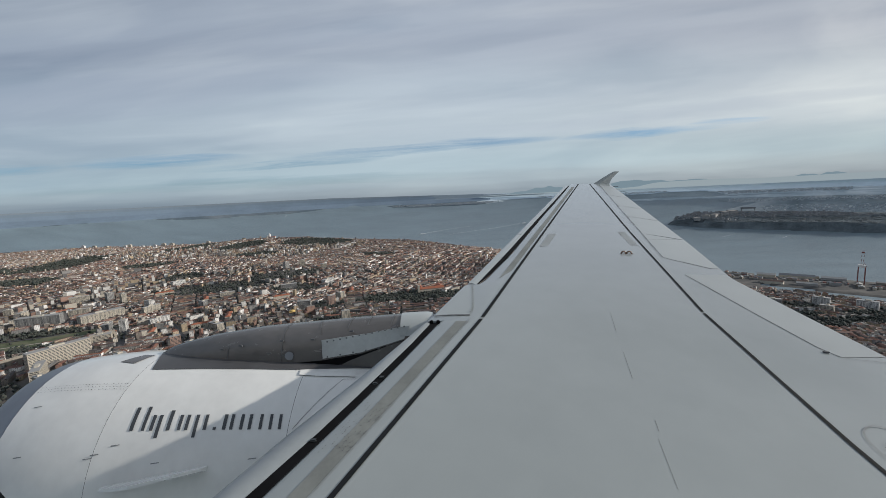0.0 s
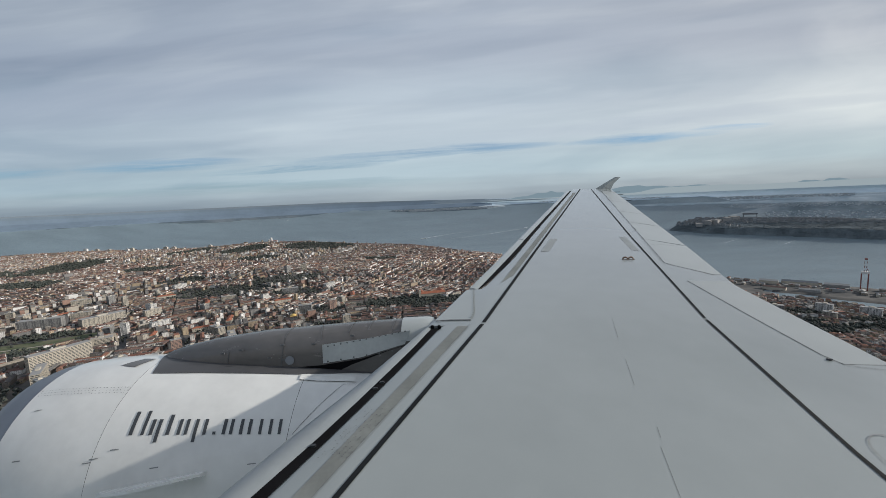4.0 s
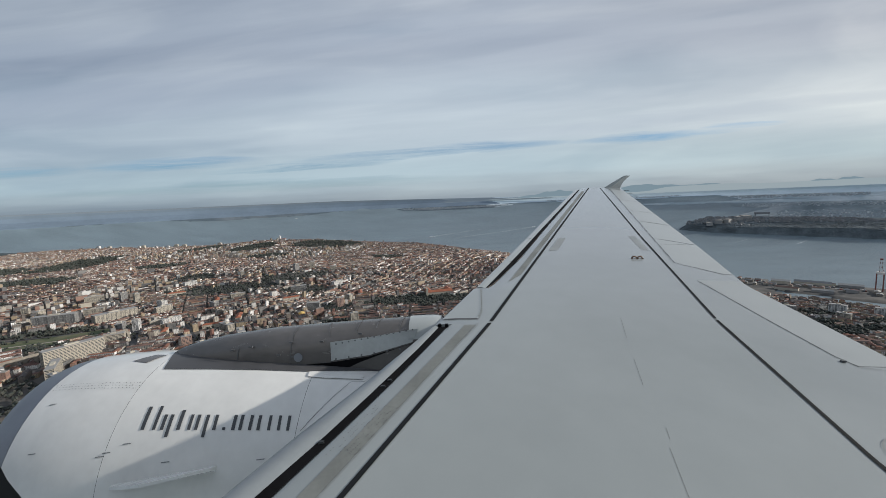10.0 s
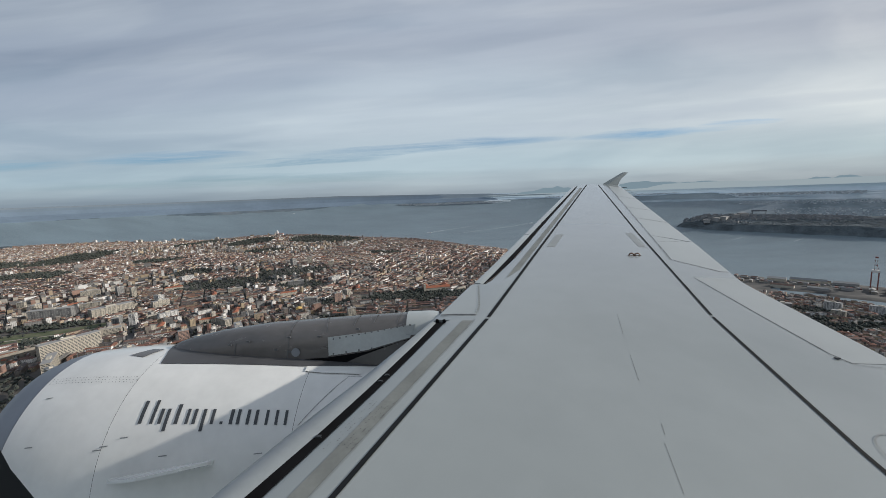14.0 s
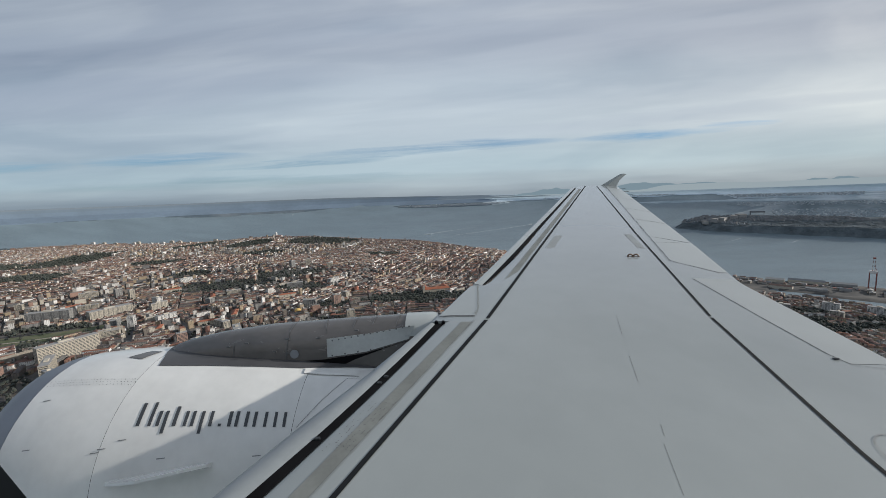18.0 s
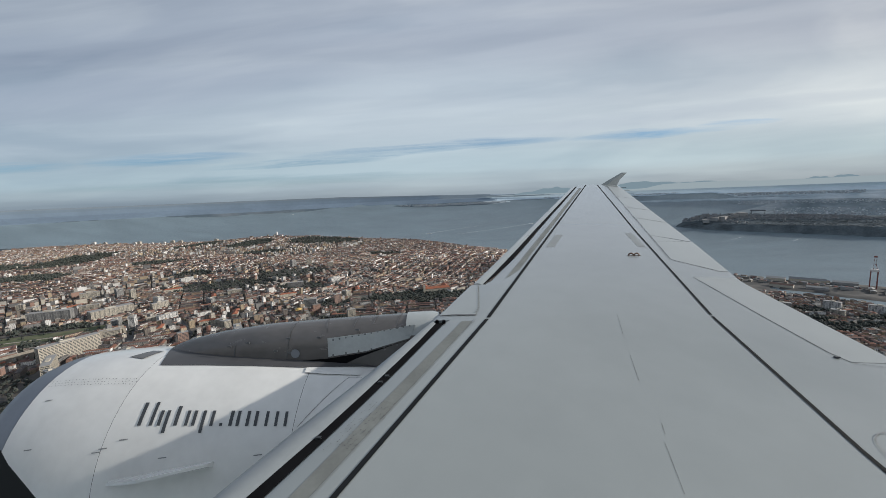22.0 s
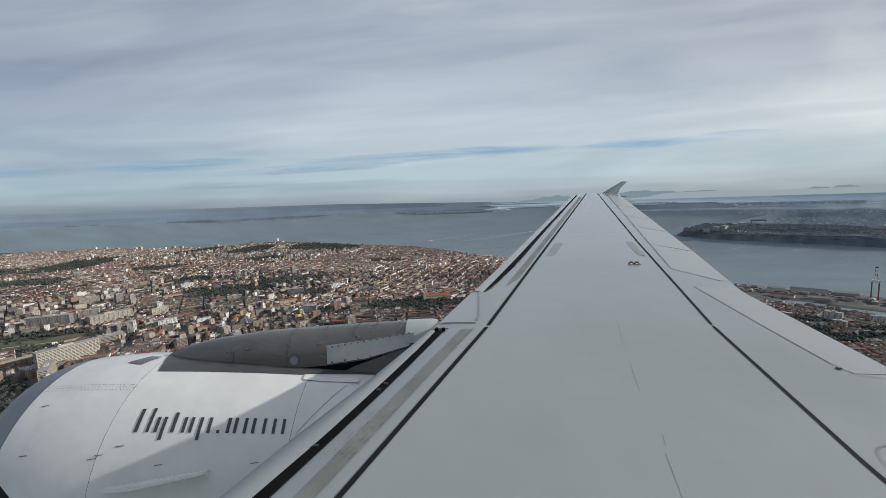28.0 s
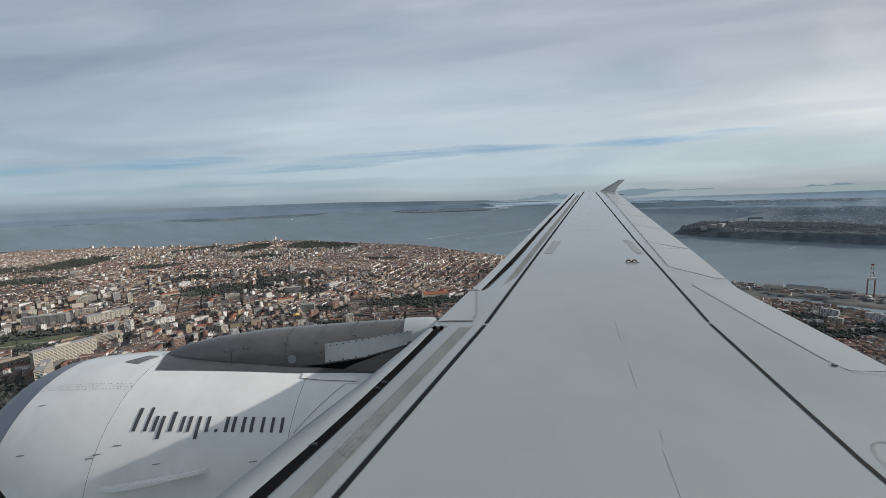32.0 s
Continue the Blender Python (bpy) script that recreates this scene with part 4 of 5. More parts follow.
# parks: centre and half sizes
PARKS = [(-1260, 1120, 100, 45), (-1150, 1180, 70, 35), (-1100, 1045, 60, 30), (1090, 1010, 55, 30), (1000, 1085, 60, 26), (1185, 1070, 60, 26), (-700, 830, 60, 45), (-2539, 2771, 150, 260), (-1469, 3090, 130, 200), (-702, 1822, 130, 90), (-929, 3159, 230, 170), (-909, 1633, 190, 70), (-107, 1360, 150, 60), (-740, 700, 150, 110), (-2102, 1990, 150, 100), (-2900, 2500, 200, 150), (1079, 1166, 60, 40),
         (-1700, 2400, 120, 80), (-1250, 1950, 90, 60), (-380, 1300, 50, 40), (-560, 1560, 80, 45), (-1850, 1500, 140, 60), (-350, 2350, 90, 60), (-1150, 2600, 110, 90), (-300, 1120, 90, 30), (-1480, 1180, 100, 50), (-2000, 3300, 160, 160), (960, 1000, 70, 40), (1220, 1060, 50, 40)]


def in_park(x, y):
    for px, py, a, b in PARKS:
        q = ((x - px) / a / 1.25) ** 2 + ((y - py) / b / 1.25) ** 2 + 0.5 * vnoise(x, y, 60, 6)
        if q < 1:
            return True
    return False


walls, roofs, flats, panes, greens, far_greens, far_walls, far_roofs = (Soup() for _ in range(8))
near_houses = []
huts = Soup()


def windows_on(x, y, ang, w, l, h, z, store, d):
    """Small dark windows on the faces that are turned towards the eye."""
    at = frame_of(x, y, ang)
    floors, size = max(int(h / 3.2), 1), 0.55
    for nu, nv, half, run in ((0, -1, l / 2, w), (0, 1, l / 2, w), (1, 0, w / 2, l), (-1, 0, w / 2, l)):
        px, py = at(nu * half, nv * half)
        nx, ny = at(nu, nv)
        if (nx - x) * -px + (ny - y) * -py <= 0:
            continue
        cols = max(int(run / 3.4), 1)
        for f in range(floors):
            zc = z + h - 1.7 - f * 3.2
            for c in range(cols):
                t = (c + 0.5) / cols * run - run / 2
                e = half + 0.06
                if nu:
                    p, q = at(nu * e, t - size), at(nu * e, t + size)
                else:
                    p, q = at(t - size, nv * e), at(t + size, nv * e)
                store.quad((*p, zc - 0.8), (*q, zc - 0.8), (*q, zc + 0.8), (*p, zc + 0.8))


def clump(x, y, z, r, soup, n=4):
    """A tree crown of several uneven lumps."""
    for k in range(n):
        a, rr = rng.uniform(0, math.tau), r * rng.uniform(0.45, 0.8)
        cx, cy, cz = x + math.cos(a) * r * 0.5, y + math.sin(a) * r * 0.5, z + r * rng.uniform(0.5, 1.3)
        pts, t = [], rng.uniform(0, 1)
        pts.append((cx, cy, cz + rr * rng.uniform(0.7, 1.0)))
        for ring_z, ring_r in ((0.35, 0.9), (-0.45, 0.8)):
            for i in range(5):
                q = math.tau * (i + t + ring_z) / 5
                k2 = rr * ring_r * rng.uniform(0.7, 1.2)
                pts.append((cx + k2 * math.cos(q), cy + k2 * math.sin(q), cz + rr * ring_z * rng.uniform(0.6, 1.3)))
        pts.append((cx, cy, cz - rr * 0.9))
        fs = [(0, 1 + i, 1 + (i + 1) % 5) for i in range(5)] + [(1 + i, 6 + i, 6 + (i + 1) % 5, 1 + (i + 1) % 5) for i in range(5)] + [(11, 6 + (i + 1) % 5, 6 + i) for i in range(5)]
        soup.add(pts, fs)


def far_clump(x, y, z, r, soup, flat=1.0):
    """A far crown, drawn in with the backdrop."""
    s = Soup()
    clump(x, y, z, r, s, 2)
    soup.add([put(p[0], p[1], z + (p[2] - z) * flat) for p in s.v], s.f)


# districts, each with its own street grid
seeds = []
for i in range(150):
    a, d = radians(rng.uniform(-60, 60)), math.sqrt(rng.uniform(350 ** 2, 5000 ** 2))
    seeds.append((d * math.sin(a), d * math.cos(a), rng.uniform(0, math.pi), rng.choice((0, 0, 0, 1, 1, 2)), rng.uniform(0.8, 1.15)))
seeds.sort(key=lambda s: math.hypot(s[0], s[1]))
seed_xy = np.array([(s[0], s[1]) for s in seeds])
# modern blocks: place, turn, width, length, height, wall, label, category
BLOCKS = [
    (-825, 806, 35, 16, 74, 27, "cream", "long cream apartment slab with strip windows", "apartment slab"),
    (-893, 1045, -58, 22, 46, 22, "cream", "cream office block with rows of windows", "office block"),
    (-921, 1161, 20, 16, 22, 34, "bright", "white tower block with dark window bands", "tower block"),
    (-985, 1180, 20, 18, 36, 24, "concrete", "grey concrete office block with dark window bands", "office block"),
    (-872, 905, -28, 20, 112, 38, "cream", "very long cream hotel slab with framed window bays", "hotel block"),
    (-1268, 1272, -69, 26, 110, 34, "concrete", "long grey court building with ribbed facade", "court building"),
    (-1110, 1316, -31, 30, 118, 24, "cream", "long pale court building with even window rows", "court building"),
    (-958, 792, -40, 16, 60, 26, "bright", "white apartment slab with strip windows", "apartment slab"),
    (-439, 1290, 10, 40, 24, 26, "concrete", "grey concrete block among trees", "office block"),
    (-1390, 1560, -50, 18, 60, 24, "cream", "cream apartment slab with strip windows", "apartment slab"),
    (1022, 1204, 60, 16, 46, 20, "concrete", "grey apartment slab on the slope", "apartment slab"),
    (1165, 1190, 35, 14, 40, 24, "bright", "white apartment slab in a row above the port", "apartment slab"),
    (1245, 1130, 35, 14, 46, 24, "bright", "white apartment slab in a row above the port", "apartment slab"),
    (1100, 1105, 35, 14, 30, 20, "cream", "cream apartment slab in a row above the port", "apartment slab"),
    (1060, 850, 15, 14, 36, 24, "cream", "cream apartment slab with strip windows", "apartment slab"),
    (1185, 985, 40, 15, 44, 24, "concrete", "grey apartment slab on the slope", "apartment slab"),
]
for i in range(64):
    a, d = radians(rng.uniform(-52, -13)), 950 + 1250 * rng.random() ** 1.3
    x, y = d * math.sin(a), d * math.cos(a)
    long, turn = rng.uniform(22, 58), rng.choice((-62, -28, 25, 60)) + rng.uniform(-8, 8)
    if any(math.hypot(x - q[0], y - q[1]) < 0.6 * (long + q[4]) + 12 for q in BLOCKS) or math.hypot(x + 1150, y - 1090) < 150 or math.hypot(x + 945, y - 940) < 140:
        continue
    kind = rng.choice(("apartment slab", "apartment slab", "office block", "tower block"))
    hue = rng.choice(("bright", "cream", "cream", "concrete", "rose"))
    words = {"bright": "white", "cream": "cream", "concrete": "grey concrete", "rose": "faded pink"}[hue] + " " + kind + " with strip windows and a flat roof"
    BLOCKS.append((x, y, turn, rng.uniform(13, 20), long if kind != "tower block" else 22, rng.uniform(17, 29) + (8 if kind == "tower block" else 0), hue, words, kind))
# long halls and barracks under one red roof: place, turn, width, length, height
HALLS = [(-655, 1235, 20, 16, 66, 12), (-690, 1150, -65, 15, 52, 11), (-790, 1090, 25, 14, 44, 12), (-960, 1010, 32, 14, 46, 12), (-560, 1420, -60, 16, 58, 12), (-1000, 880, 30, 15, 40, 13),
         (-1330, 1420, -30, 16, 60, 12), (-860, 1480, 30, 16, 54, 12), (-1090, 1600, -55, 18, 64, 12), (-330, 1500, 15, 16, 56, 12), (-760, 790, 30, 14, 34, 12), (-900, 745, -55, 14, 40, 13)]
keep_clear = [(q[0] + f * q[4] * -math.sin(radians(q[2])), q[1] + f * q[4] * math.cos(radians(q[2])), q[3] / 2 + q[4] * 0.15 + 6) for q in HALLS for f in (-0.33, 0, 0.33)]
keep_clear += [(q[0] + f * q[4] * -math.sin(radians(q[2])), q[1] + f * q[4] * math.cos(radians(q[2])), q[3] / 2 + q[4] * 0.13 + 9) for q in BLOCKS for f in (-0.36, -0.12, 0.12, 0.36)]
# avenues that cut through the blocks: two ends and the half width
AVENUES = [(-1340, 985, -1010, 1175, 42), (-793, 974, -940, 1190, 7), (-560, 900, -840, 1240, 5), (-1500, 1000, -420, 1480, 4), (-420, 1480, 60, 2300, 4), (-1900, 1650, -700, 2080, 5), (-2600, 2000, -1100, 3300, 5)]


def on_avenue(x, y):
    for ax, ay, bx, by, hw in AVENUES:
        ux, uy = bx - ax, by - ay
        t = min(max(((x - ax) * ux + (y - ay) * uy) / (ux * ux + uy * uy), 0), 1)
        if math.hypot(x - ax - t * ux, y - ay - t * uy) < hw + 5:
            return True
    return False


tree_count = [0]
bark = material("tree_bark", (0.09, 0.07, 0.05), 0.9, 0, 0.3, 2, 10)


def tree(x, y, z, r):
    """A tree of its own: a tapered trunk with two limbs and a lumpy crown."""
    tree_count[0] += 1
    ob = tagged(new("tree"), "dark green broad-crowned park tree", "tree", "park trees")
    ob.matrix_world = pose(x, y, z)
    bm = bmesh.new()
    bmesh.ops.create_cone(bm, cap_ends=True, segments=7, radius1=0.45, radius2=0.2, depth=r * 1.1 + 1, matrix=Matrix.Translation((0, 0, r * 0.5 - 0.4)))
    for a in (0.6, 3.4):
        bmesh.ops.create_cone(bm, cap_ends=False, segments=5, radius1=0.18, radius2=0.08, depth=r, matrix=Matrix.Translation((math.cos(a) * r * 0.22, math.sin(a) * r * 0.22, r * 1.0)) @ Euler((0, 0.6, a)).to_matrix().to_4x4())
    part("trunk", bm, bark, ob)
    s = Soup()
    clump(0, 0, r * 0.35, r, s, 9)
    s.link("crown", M["leaves"], "", "", "", ob)



for si, (sx, sy, ang, style, grow) in enumerate(seeds):
    at = frame_of(sx, sy, ang)
    far_cell = math.hypot(sx, sy) > 1150
    cell_u, cell_v = (11.0 * grow, 10.5 * grow) if far_cell else (13.5 * grow, 12.5 * grow)
    for iu in range(-62, 63):
        for iv in range(-62, 63):
            # a block of seven by four plots: terraces along its long sides, shorter rows at its ends, sheds and yards inside
            cu, cv = iu % 8, iv % 5
            if cu == 0 or cv == 0:
                continue
            run, across = 1, False
            if cv in (1, 4):
                split_at = 3 + (iu // 8 + iv) % 3
                if (iu // 8 * 7 + iv * 3 + si) % 5 < 3:
                    run = 1.001
                elif cu not in (1, split_at):
                    continue
                else:
                    run = split_at - 1 if cu == 1 else 8 - split_at
            elif cu in (1, 7):
                if cv != 2:
                    continue
                run, across = 2, True
            elif rng.random() < 0.55:
                yard = rng.random()
                ux, uy = at((iu - 0.45 * (iu // 8)) * cell_u + rng.uniform(-4, 4), (iv - 0.35 * (iv // 5)) * cell_v + rng.uniform(-4, 4))
                ud = math.hypot(ux, uy)
                if yard < 0.5 and 420 < ud < 2700 and uy > 200 and abs(ux) < 1.5 * uy and int(np.argmin((seed_xy[:, 0] - ux) ** 2 + (seed_xy[:, 1] - uy) ** 2)) == si and land(ux, uy) > 40 and not (ux > 950 and uy > dock_line(ux) - 15):
                    clump(ux, uy, height(ux, uy), rng.uniform(3, 6), greens, 4 if ud < 1300 else 2)
                continue
            x, y = at((iu - 0.45 * (iu // 8) + (0 if across else (run - 1) / 2)) * cell_u + rng.uniform(-0.4, 0.4), (iv - 0.35 * (iv // 5) + (0.5 if across else 0)) * cell_v + rng.uniform(-0.6, 0.6))
            d = math.hypot(x, y)
            if d < 420 or d > 5600 or y < 200 or abs(math.degrees(math.atan2(x, y))) > 57:
                continue
            if int(np.argmin((seed_xy[:, 0] - x) ** 2 + (seed_xy[:, 1] - y) ** 2)) != si:
                continue
            if y > near_bank(x) - 25 and x < 2200:
                continue
            l = land(x, y)
            if l < 25:
                continue
            if any((x - kx) ** 2 + (y - ky) ** 2 < kr * kr for kx, ky, kr in keep_clear):
                continue
            if 950 < x < 2200 and y > dock_line(x) - 15:
                continue
            if y < 3400 and on_avenue(x, y):
                continue
            wooded = x > 2200 and y > 1900
            if d > 3300 and rng.random() < 0.25:
                continue
            if wooded and (l < 480 + 420 * (x > 2700) + 160 * vnoise(x, y, 400, 3) or rng.random() < 0.35):
                if rng.random() < 0.3:
                    z = height(x, y)
                    x, y = x + rng.uniform(-9, 9), y + rng.uniform(-9, 9)
                    far_clump(x, y, z, rng.uniform(9, 15), far_greens, 0.15)
                continue
            if wooded and rng.random() < 0.45:
                continue
            z = height(x, y)
            if in_park(x, y):
                if 1900 < d < 2700 and rng.random() < 0.3:
                    continue
                if d > 2700:
                    far_clump(x, y, z, rng.uniform(6, 10), greens)
                elif d < 1500 and tree_count[0] < 220:
                    tree(x, y, z, rng.uniform(3.5, 5.5))
                else:
                    clump(x, y, z, rng.uniform(4, 7), greens, 4 if d < 1800 else 2)
                    x2, y2 = x + rng.uniform(-8, 8), y + rng.uniform(-8, 8)
                    clump(x2, y2, z, rng.uniform(3, 6), greens, 3 if d < 1800 else 2)
                continue
            if rng.random() < 0.05:
                if d < 2700:
                    clump(x, y, z, rng.uniform(3, 5.5), greens, 4 if d < 1600 else 2)
                continue
            if run > 1:
                w, ln = (cell_u if across else cell_v) * rng.uniform(0.75, 0.95), (cell_v if across else cell_u) * run * rng.uniform(0.97, 1.0)
                h = 8.5 + 4.0 * noise.noise((iu // 8 * 3.3 + si, iv // 5 * 2.7, 0.5)) + rng.uniform(-1.5, 2.0) + (3.5 if style == 1 else 0)
            else:
                w, ln, h = cell_v * rng.uniform(0.5, 0.9), cell_u * rng.uniform(0.6, 1.0), rng.uniform(3.5, 8)
            if style == 2 and rng.random() < 0.25 or rng.random() < 0.012:
                h, ln, w = rng.uniform(14, 25), min(ln, 34) * rng.uniform(0.9, 1.2), w * rng.uniform(0.9, 1.2)
            roof = "flat" if h > 18 or rng.random() < (0.12, 0.18, 0.36)[style] else rng.choice(("hip", "gable", "gable"))
            rise = min(w, ln) * rng.uniform(0.16, 0.26)
            turn = ang + (0 if across else math.pi / 2) + rng.gauss(0, 0.09)
            if x > 700 and y < near_bank(x):
                h, roof = rng.uniform(5, 12), rng.choice(("gable", "flat", "hip"))
            az_d = math.degrees(math.atan2(x, y))
            if d < 1150 and (az_d < -24 or az_d > 36):
                near_houses.append((x, y, z, turn, w, ln, h, roof, rise, d))
                continue
            base, wf, rp, rf = house_shapes(w, ln, h, roof, rise)
            hat = frame_of(x, y, turn)
            conv = lambda pts: [put(*hat(p[0], p[1]), z + p[2]) for p in pts]
            (far_walls if wooded else walls).add(conv(base), wf)
            (far_roofs if wooded else flats if roof == "flat" else roofs).add(conv(rp), rf)
            if not wooded and rng.random() < 0.30:
                # a whitewashed stair hut, dormer or chimney stack on the roof
                s, hu, hv, hh = rng.uniform(0.8, 2.1), rng.uniform(-0.3, 0.3) * w, rng.uniform(-0.4, 0.4) * ln, h + rng.uniform(1.5, 3.6)
                huts.add(conv([(hu + a * s, hv + b * s * 1.3, q) for q in (h - 1, hh) for a, b in ((-1, -1), (1, -1), (1, 1), (-1, 1))]), [(0, 1, 5, 4), (1, 2, 6, 5), (2, 3, 7, 6), (3, 0, 4, 7), (4, 5, 6, 7)])
            if d < 1900 and (az_d < 8 or az_d > 30):
                windows_on(x, y, turn, w, ln, h, z, panes, d)

# the nearest houses are things of their own
near_houses.sort(key=lambda t: t[-1])
wall_mats = [material("house_plaster", c, 0.8, 0, 0.15, 0.3, 2.0) for c in WALLS]
roof_mats = [material("house_roof_tiles", c, 0.85, 0, 0.25, 0.5, 4.0, bump=0.3, bump_scale=3) for c in ROOFS[:4]]
flat_mats = [material("house_flat_roof", c, 0.85, 0, 0.25, 0.4, 3.0) for c in FLATS[:4]]
WORDS = {"hip": "with a hipped terracotta tile roof", "gable": "with a gabled terracotta tile roof", "flat": "with a flat grey roof and parapet"}
TONES = ["cream", "white", "ochre", "pale", "tan", "pink-brown", "white", "grey", "buff", "off-white"]
for x, y, z, turn, w, ln, h, roof, rise, d in near_houses:
    if near_houses.index((x, y, z, turn, w, ln, h, roof, rise, d)) >= 300:
        base, wf, rp, rf = house_shapes(w, ln, h, roof, rise)
        hat = frame_of(x, y, turn)
        conv = lambda pts: [(*hat(p[0], p[1]), z + p[2]) for p in pts]
        walls.add(conv(base), wf)
        (flats if roof == "flat" else roofs).add(conv(rp), rf)
        windows_on(x, y, turn, w, ln, h, z, panes, d)
        continue
    k = rng.randrange(len(WALLS))
    base, wf, rp, rf = house_shapes(w, ln, h, roof, rise)
    tall = h > 16
    house = tagged(new("apartment_block" if tall else "house"), TONES[k] + (" plastered apartment block " if tall else " plastered town house ") + WORDS[roof], "apartment block" if tall else "house", "city houses")
    house.matrix_world = pose(x, y, z, 0, 0, math.degrees(turn))
    s = Soup()
    s.add(base, wf)
    s.link("wall", wall_mats[k], "", "", "", house)
    s = Soup()
    s.add(rp, rf)
    s.link("roof", flat_mats[rng.randrange(4)] if roof == "flat" else roof_mats[rng.randrange(4)], "", "", "", house)
    part("chimney", box(w * 0.2, w * 0.2 + 0.9, -ln * 0.1, -ln * 0.1 + 0.9, h, h + rise + 1.2 if roof != "flat" else h + 2.2), wall_mats[(k + 3) % 10], house)
    s = Soup()
    inv = house.matrix_world.inverted()
    windows_on(x, y, turn, w, ln, h, z, s, d)
    s.v = [tuple(inv @ Vector(p)) for p in s.v]
    s.link("windows", M["panes"], "", "", "stuff", house)

# south bank walls and roofs: palettes greyed and blued to paint in haze
M["far_walls"] = material("haze_painted_plaster", (0.3, 0.3, 0.3), 0.9, 0, 0.1, 0.05, 0.5, palette=[(0.21, 0.228, 0.24), (0.30, 0.312, 0.32), (0.18, 0.194, 0.205), (0.23, 0.232, 0.232)], random_from="island")
M["far_roofs"] = material("haze_painted_roof_tiles", (0.2, 0.2, 0.2), 0.9, 0, 0.1, 0.05, 0.5, palette=[(0.195, 0.188, 0.187), (0.18, 0.182, 0.19), (0.215, 0.202, 0.197)], random_from="island")
far_walls.link("far_bank_walls", M["far_walls"], "pale houses on the south bank with haze in their colour", "houses")
far_roofs.link("far_bank_roofs", M["far_roofs"], "tile roofs on the south bank with haze in their colour", "roofs")
M["huts"] = material("whitewashed_huts", (0.7, 0.7, 0.68), 0.8, 0, 0.1, 0.1, 1.0, palette=[(0.72, 0.70, 0.66), (0.42, 0.37, 0.30), (0.26, 0.22, 0.19), (0.34, 0.25, 0.18)], random_from="island")
huts.link("roof_huts", M["huts"], "small whitewashed huts and chimneys on the roofs", "roof huts")
walls.link("city_walls", M["walls"], "plastered walls of closely packed town houses", "houses")
roofs.link("city_roofs", M["roofs"], "weathered terracotta tile roofs of town houses", "roofs")
flats.link("city_flat_roofs", M["flats"], "grey flat roofs with parapets", "roofs")
panes.link("city_windows", M["panes"], "small dark windows of town houses", "windows")
# south bank foliage, its greens shifted blue-grey to carry the haze
M["far_leaves"] = material("haze_painted_foliage", (0.06, 0.07, 0.06), 0.9, 0, 0.3, 0.02, 0.3, palette=[(0.115, 0.137, 0.148), (0.124, 0.145, 0.154), (0.108, 0.130, 0.142)], random_from="island")
far_greens.link("far_trees", M["far_leaves"], "dark woods on far slopes with haze in their colour", "trees").data.shade_smooth()
greens.link("city_trees", M["leaves"], "dark green crowns of park and street trees", "trees")


# ---- the green corridor: a lawn with a pale path ----
M["lawn"] = material("dry_lawn", (0.075, 0.095, 0.042), 0.95, 0, 0.3, 0.03, 0.4, second=(0.10, 0.10, 0.055), second_at=(0.45, 0.62))
M["path"] = material("pale_gravel_path", (0.30, 0.27, 0.22), 0.95, 0, 0.2, 0.05, 0.5)


def ribbon(name, ax, ay, bx, by, half, lift, mat, label, category):
    """A band of ground cover from a to b that follows the ground."""
    nx, ny = -(by - ay), bx - ax
    k = half / math.hypot(nx, ny)
    rows = []
    for i in range(25):
        x, y = ax + (bx - ax) * i / 24, ay + (by - ay) * i / 24
        rows.append([(x + nx * k * f, y + ny * k * f, height(x + nx * k * f, y + ny * k * f) + lift) for f in (-1, -0.5, 0, 0.5, 1)])
    tagged(part(name, grid(rows), mat, None), label, category, kind="structure")


ribbon("lawn", -1340, 985, -1010, 1175, 48, 1.2, M["lawn"], "sloping green lawn between rows of trees", "lawn")
ribbon("path", -1340, 975, -1010, 1160, 4.5, 1.7, M["path"], "pale gravel path along the lawn", "path")

# ---- avenues ----
M["asphalt"] = material("asphalt", (0.055, 0.055, 0.058), 0.9, 0, 0.25, 0.03, 0.5)
for ax, ay, bx, by, hw in AVENUES[1:]:
    n = int(math.hypot(bx - ax, by - ay) / 14)
    nx, ny = -(by - ay), bx - ax
    k = hw / math.hypot(nx, ny)
    rows = []
    for i in range(n + 1):
        x, y = ax + (bx - ax) * i / n, ay + (by - ay) * i / n
        row = []
        for s in (-1, 0, 1):
            px, py = x + nx * k * s, y + ny * k * s
            row.append(put(px, py, height(px, py) + 1.2))
        rows.append(row)
    tagged(part("road", grid(rows), M["asphalt"], None), "dark asphalt avenue between town blocks", "road", kind="structure")

# ---- landmarks ----
def wall_mat(name, c, vary=0.12):
    return material(name, c, 0.75, 0, vary, 0.2, 1.5)


M["concrete"] = wall_mat("grey_concrete", (0.29, 0.285, 0.275))
M["cream"] = wall_mat("cream_render", (0.45, 0.41, 0.34))
M["bright"] = wall_mat("white_render", (0.62, 0.61, 0.59))
M["rose"] = wall_mat("faded_pink_render", (0.40, 0.27, 0.22))
M["yellow"] = wall_mat("yellow_render", (0.55, 0.38, 0.13))
M["stone"] = wall_mat("weathered_stone", (0.24, 0.215, 0.18), 0.25)
M["red_paint"] = wall_mat("faded_red_paint", (0.19, 0.062, 0.050))
M["steel"] = material("dark_steel", (0.14, 0.15, 0.16), 0.5, 0.4, 0.2, 0.5, 4)
M["quay"] = material("quay_concrete", (0.24, 0.23, 0.215), 0.9, 0, 0.25, 0.02, 0.3)
M["hull"] = material("white_hull", (0.72, 0.73, 0.74), 0.4, 0, 0.08, 0.5, 3)
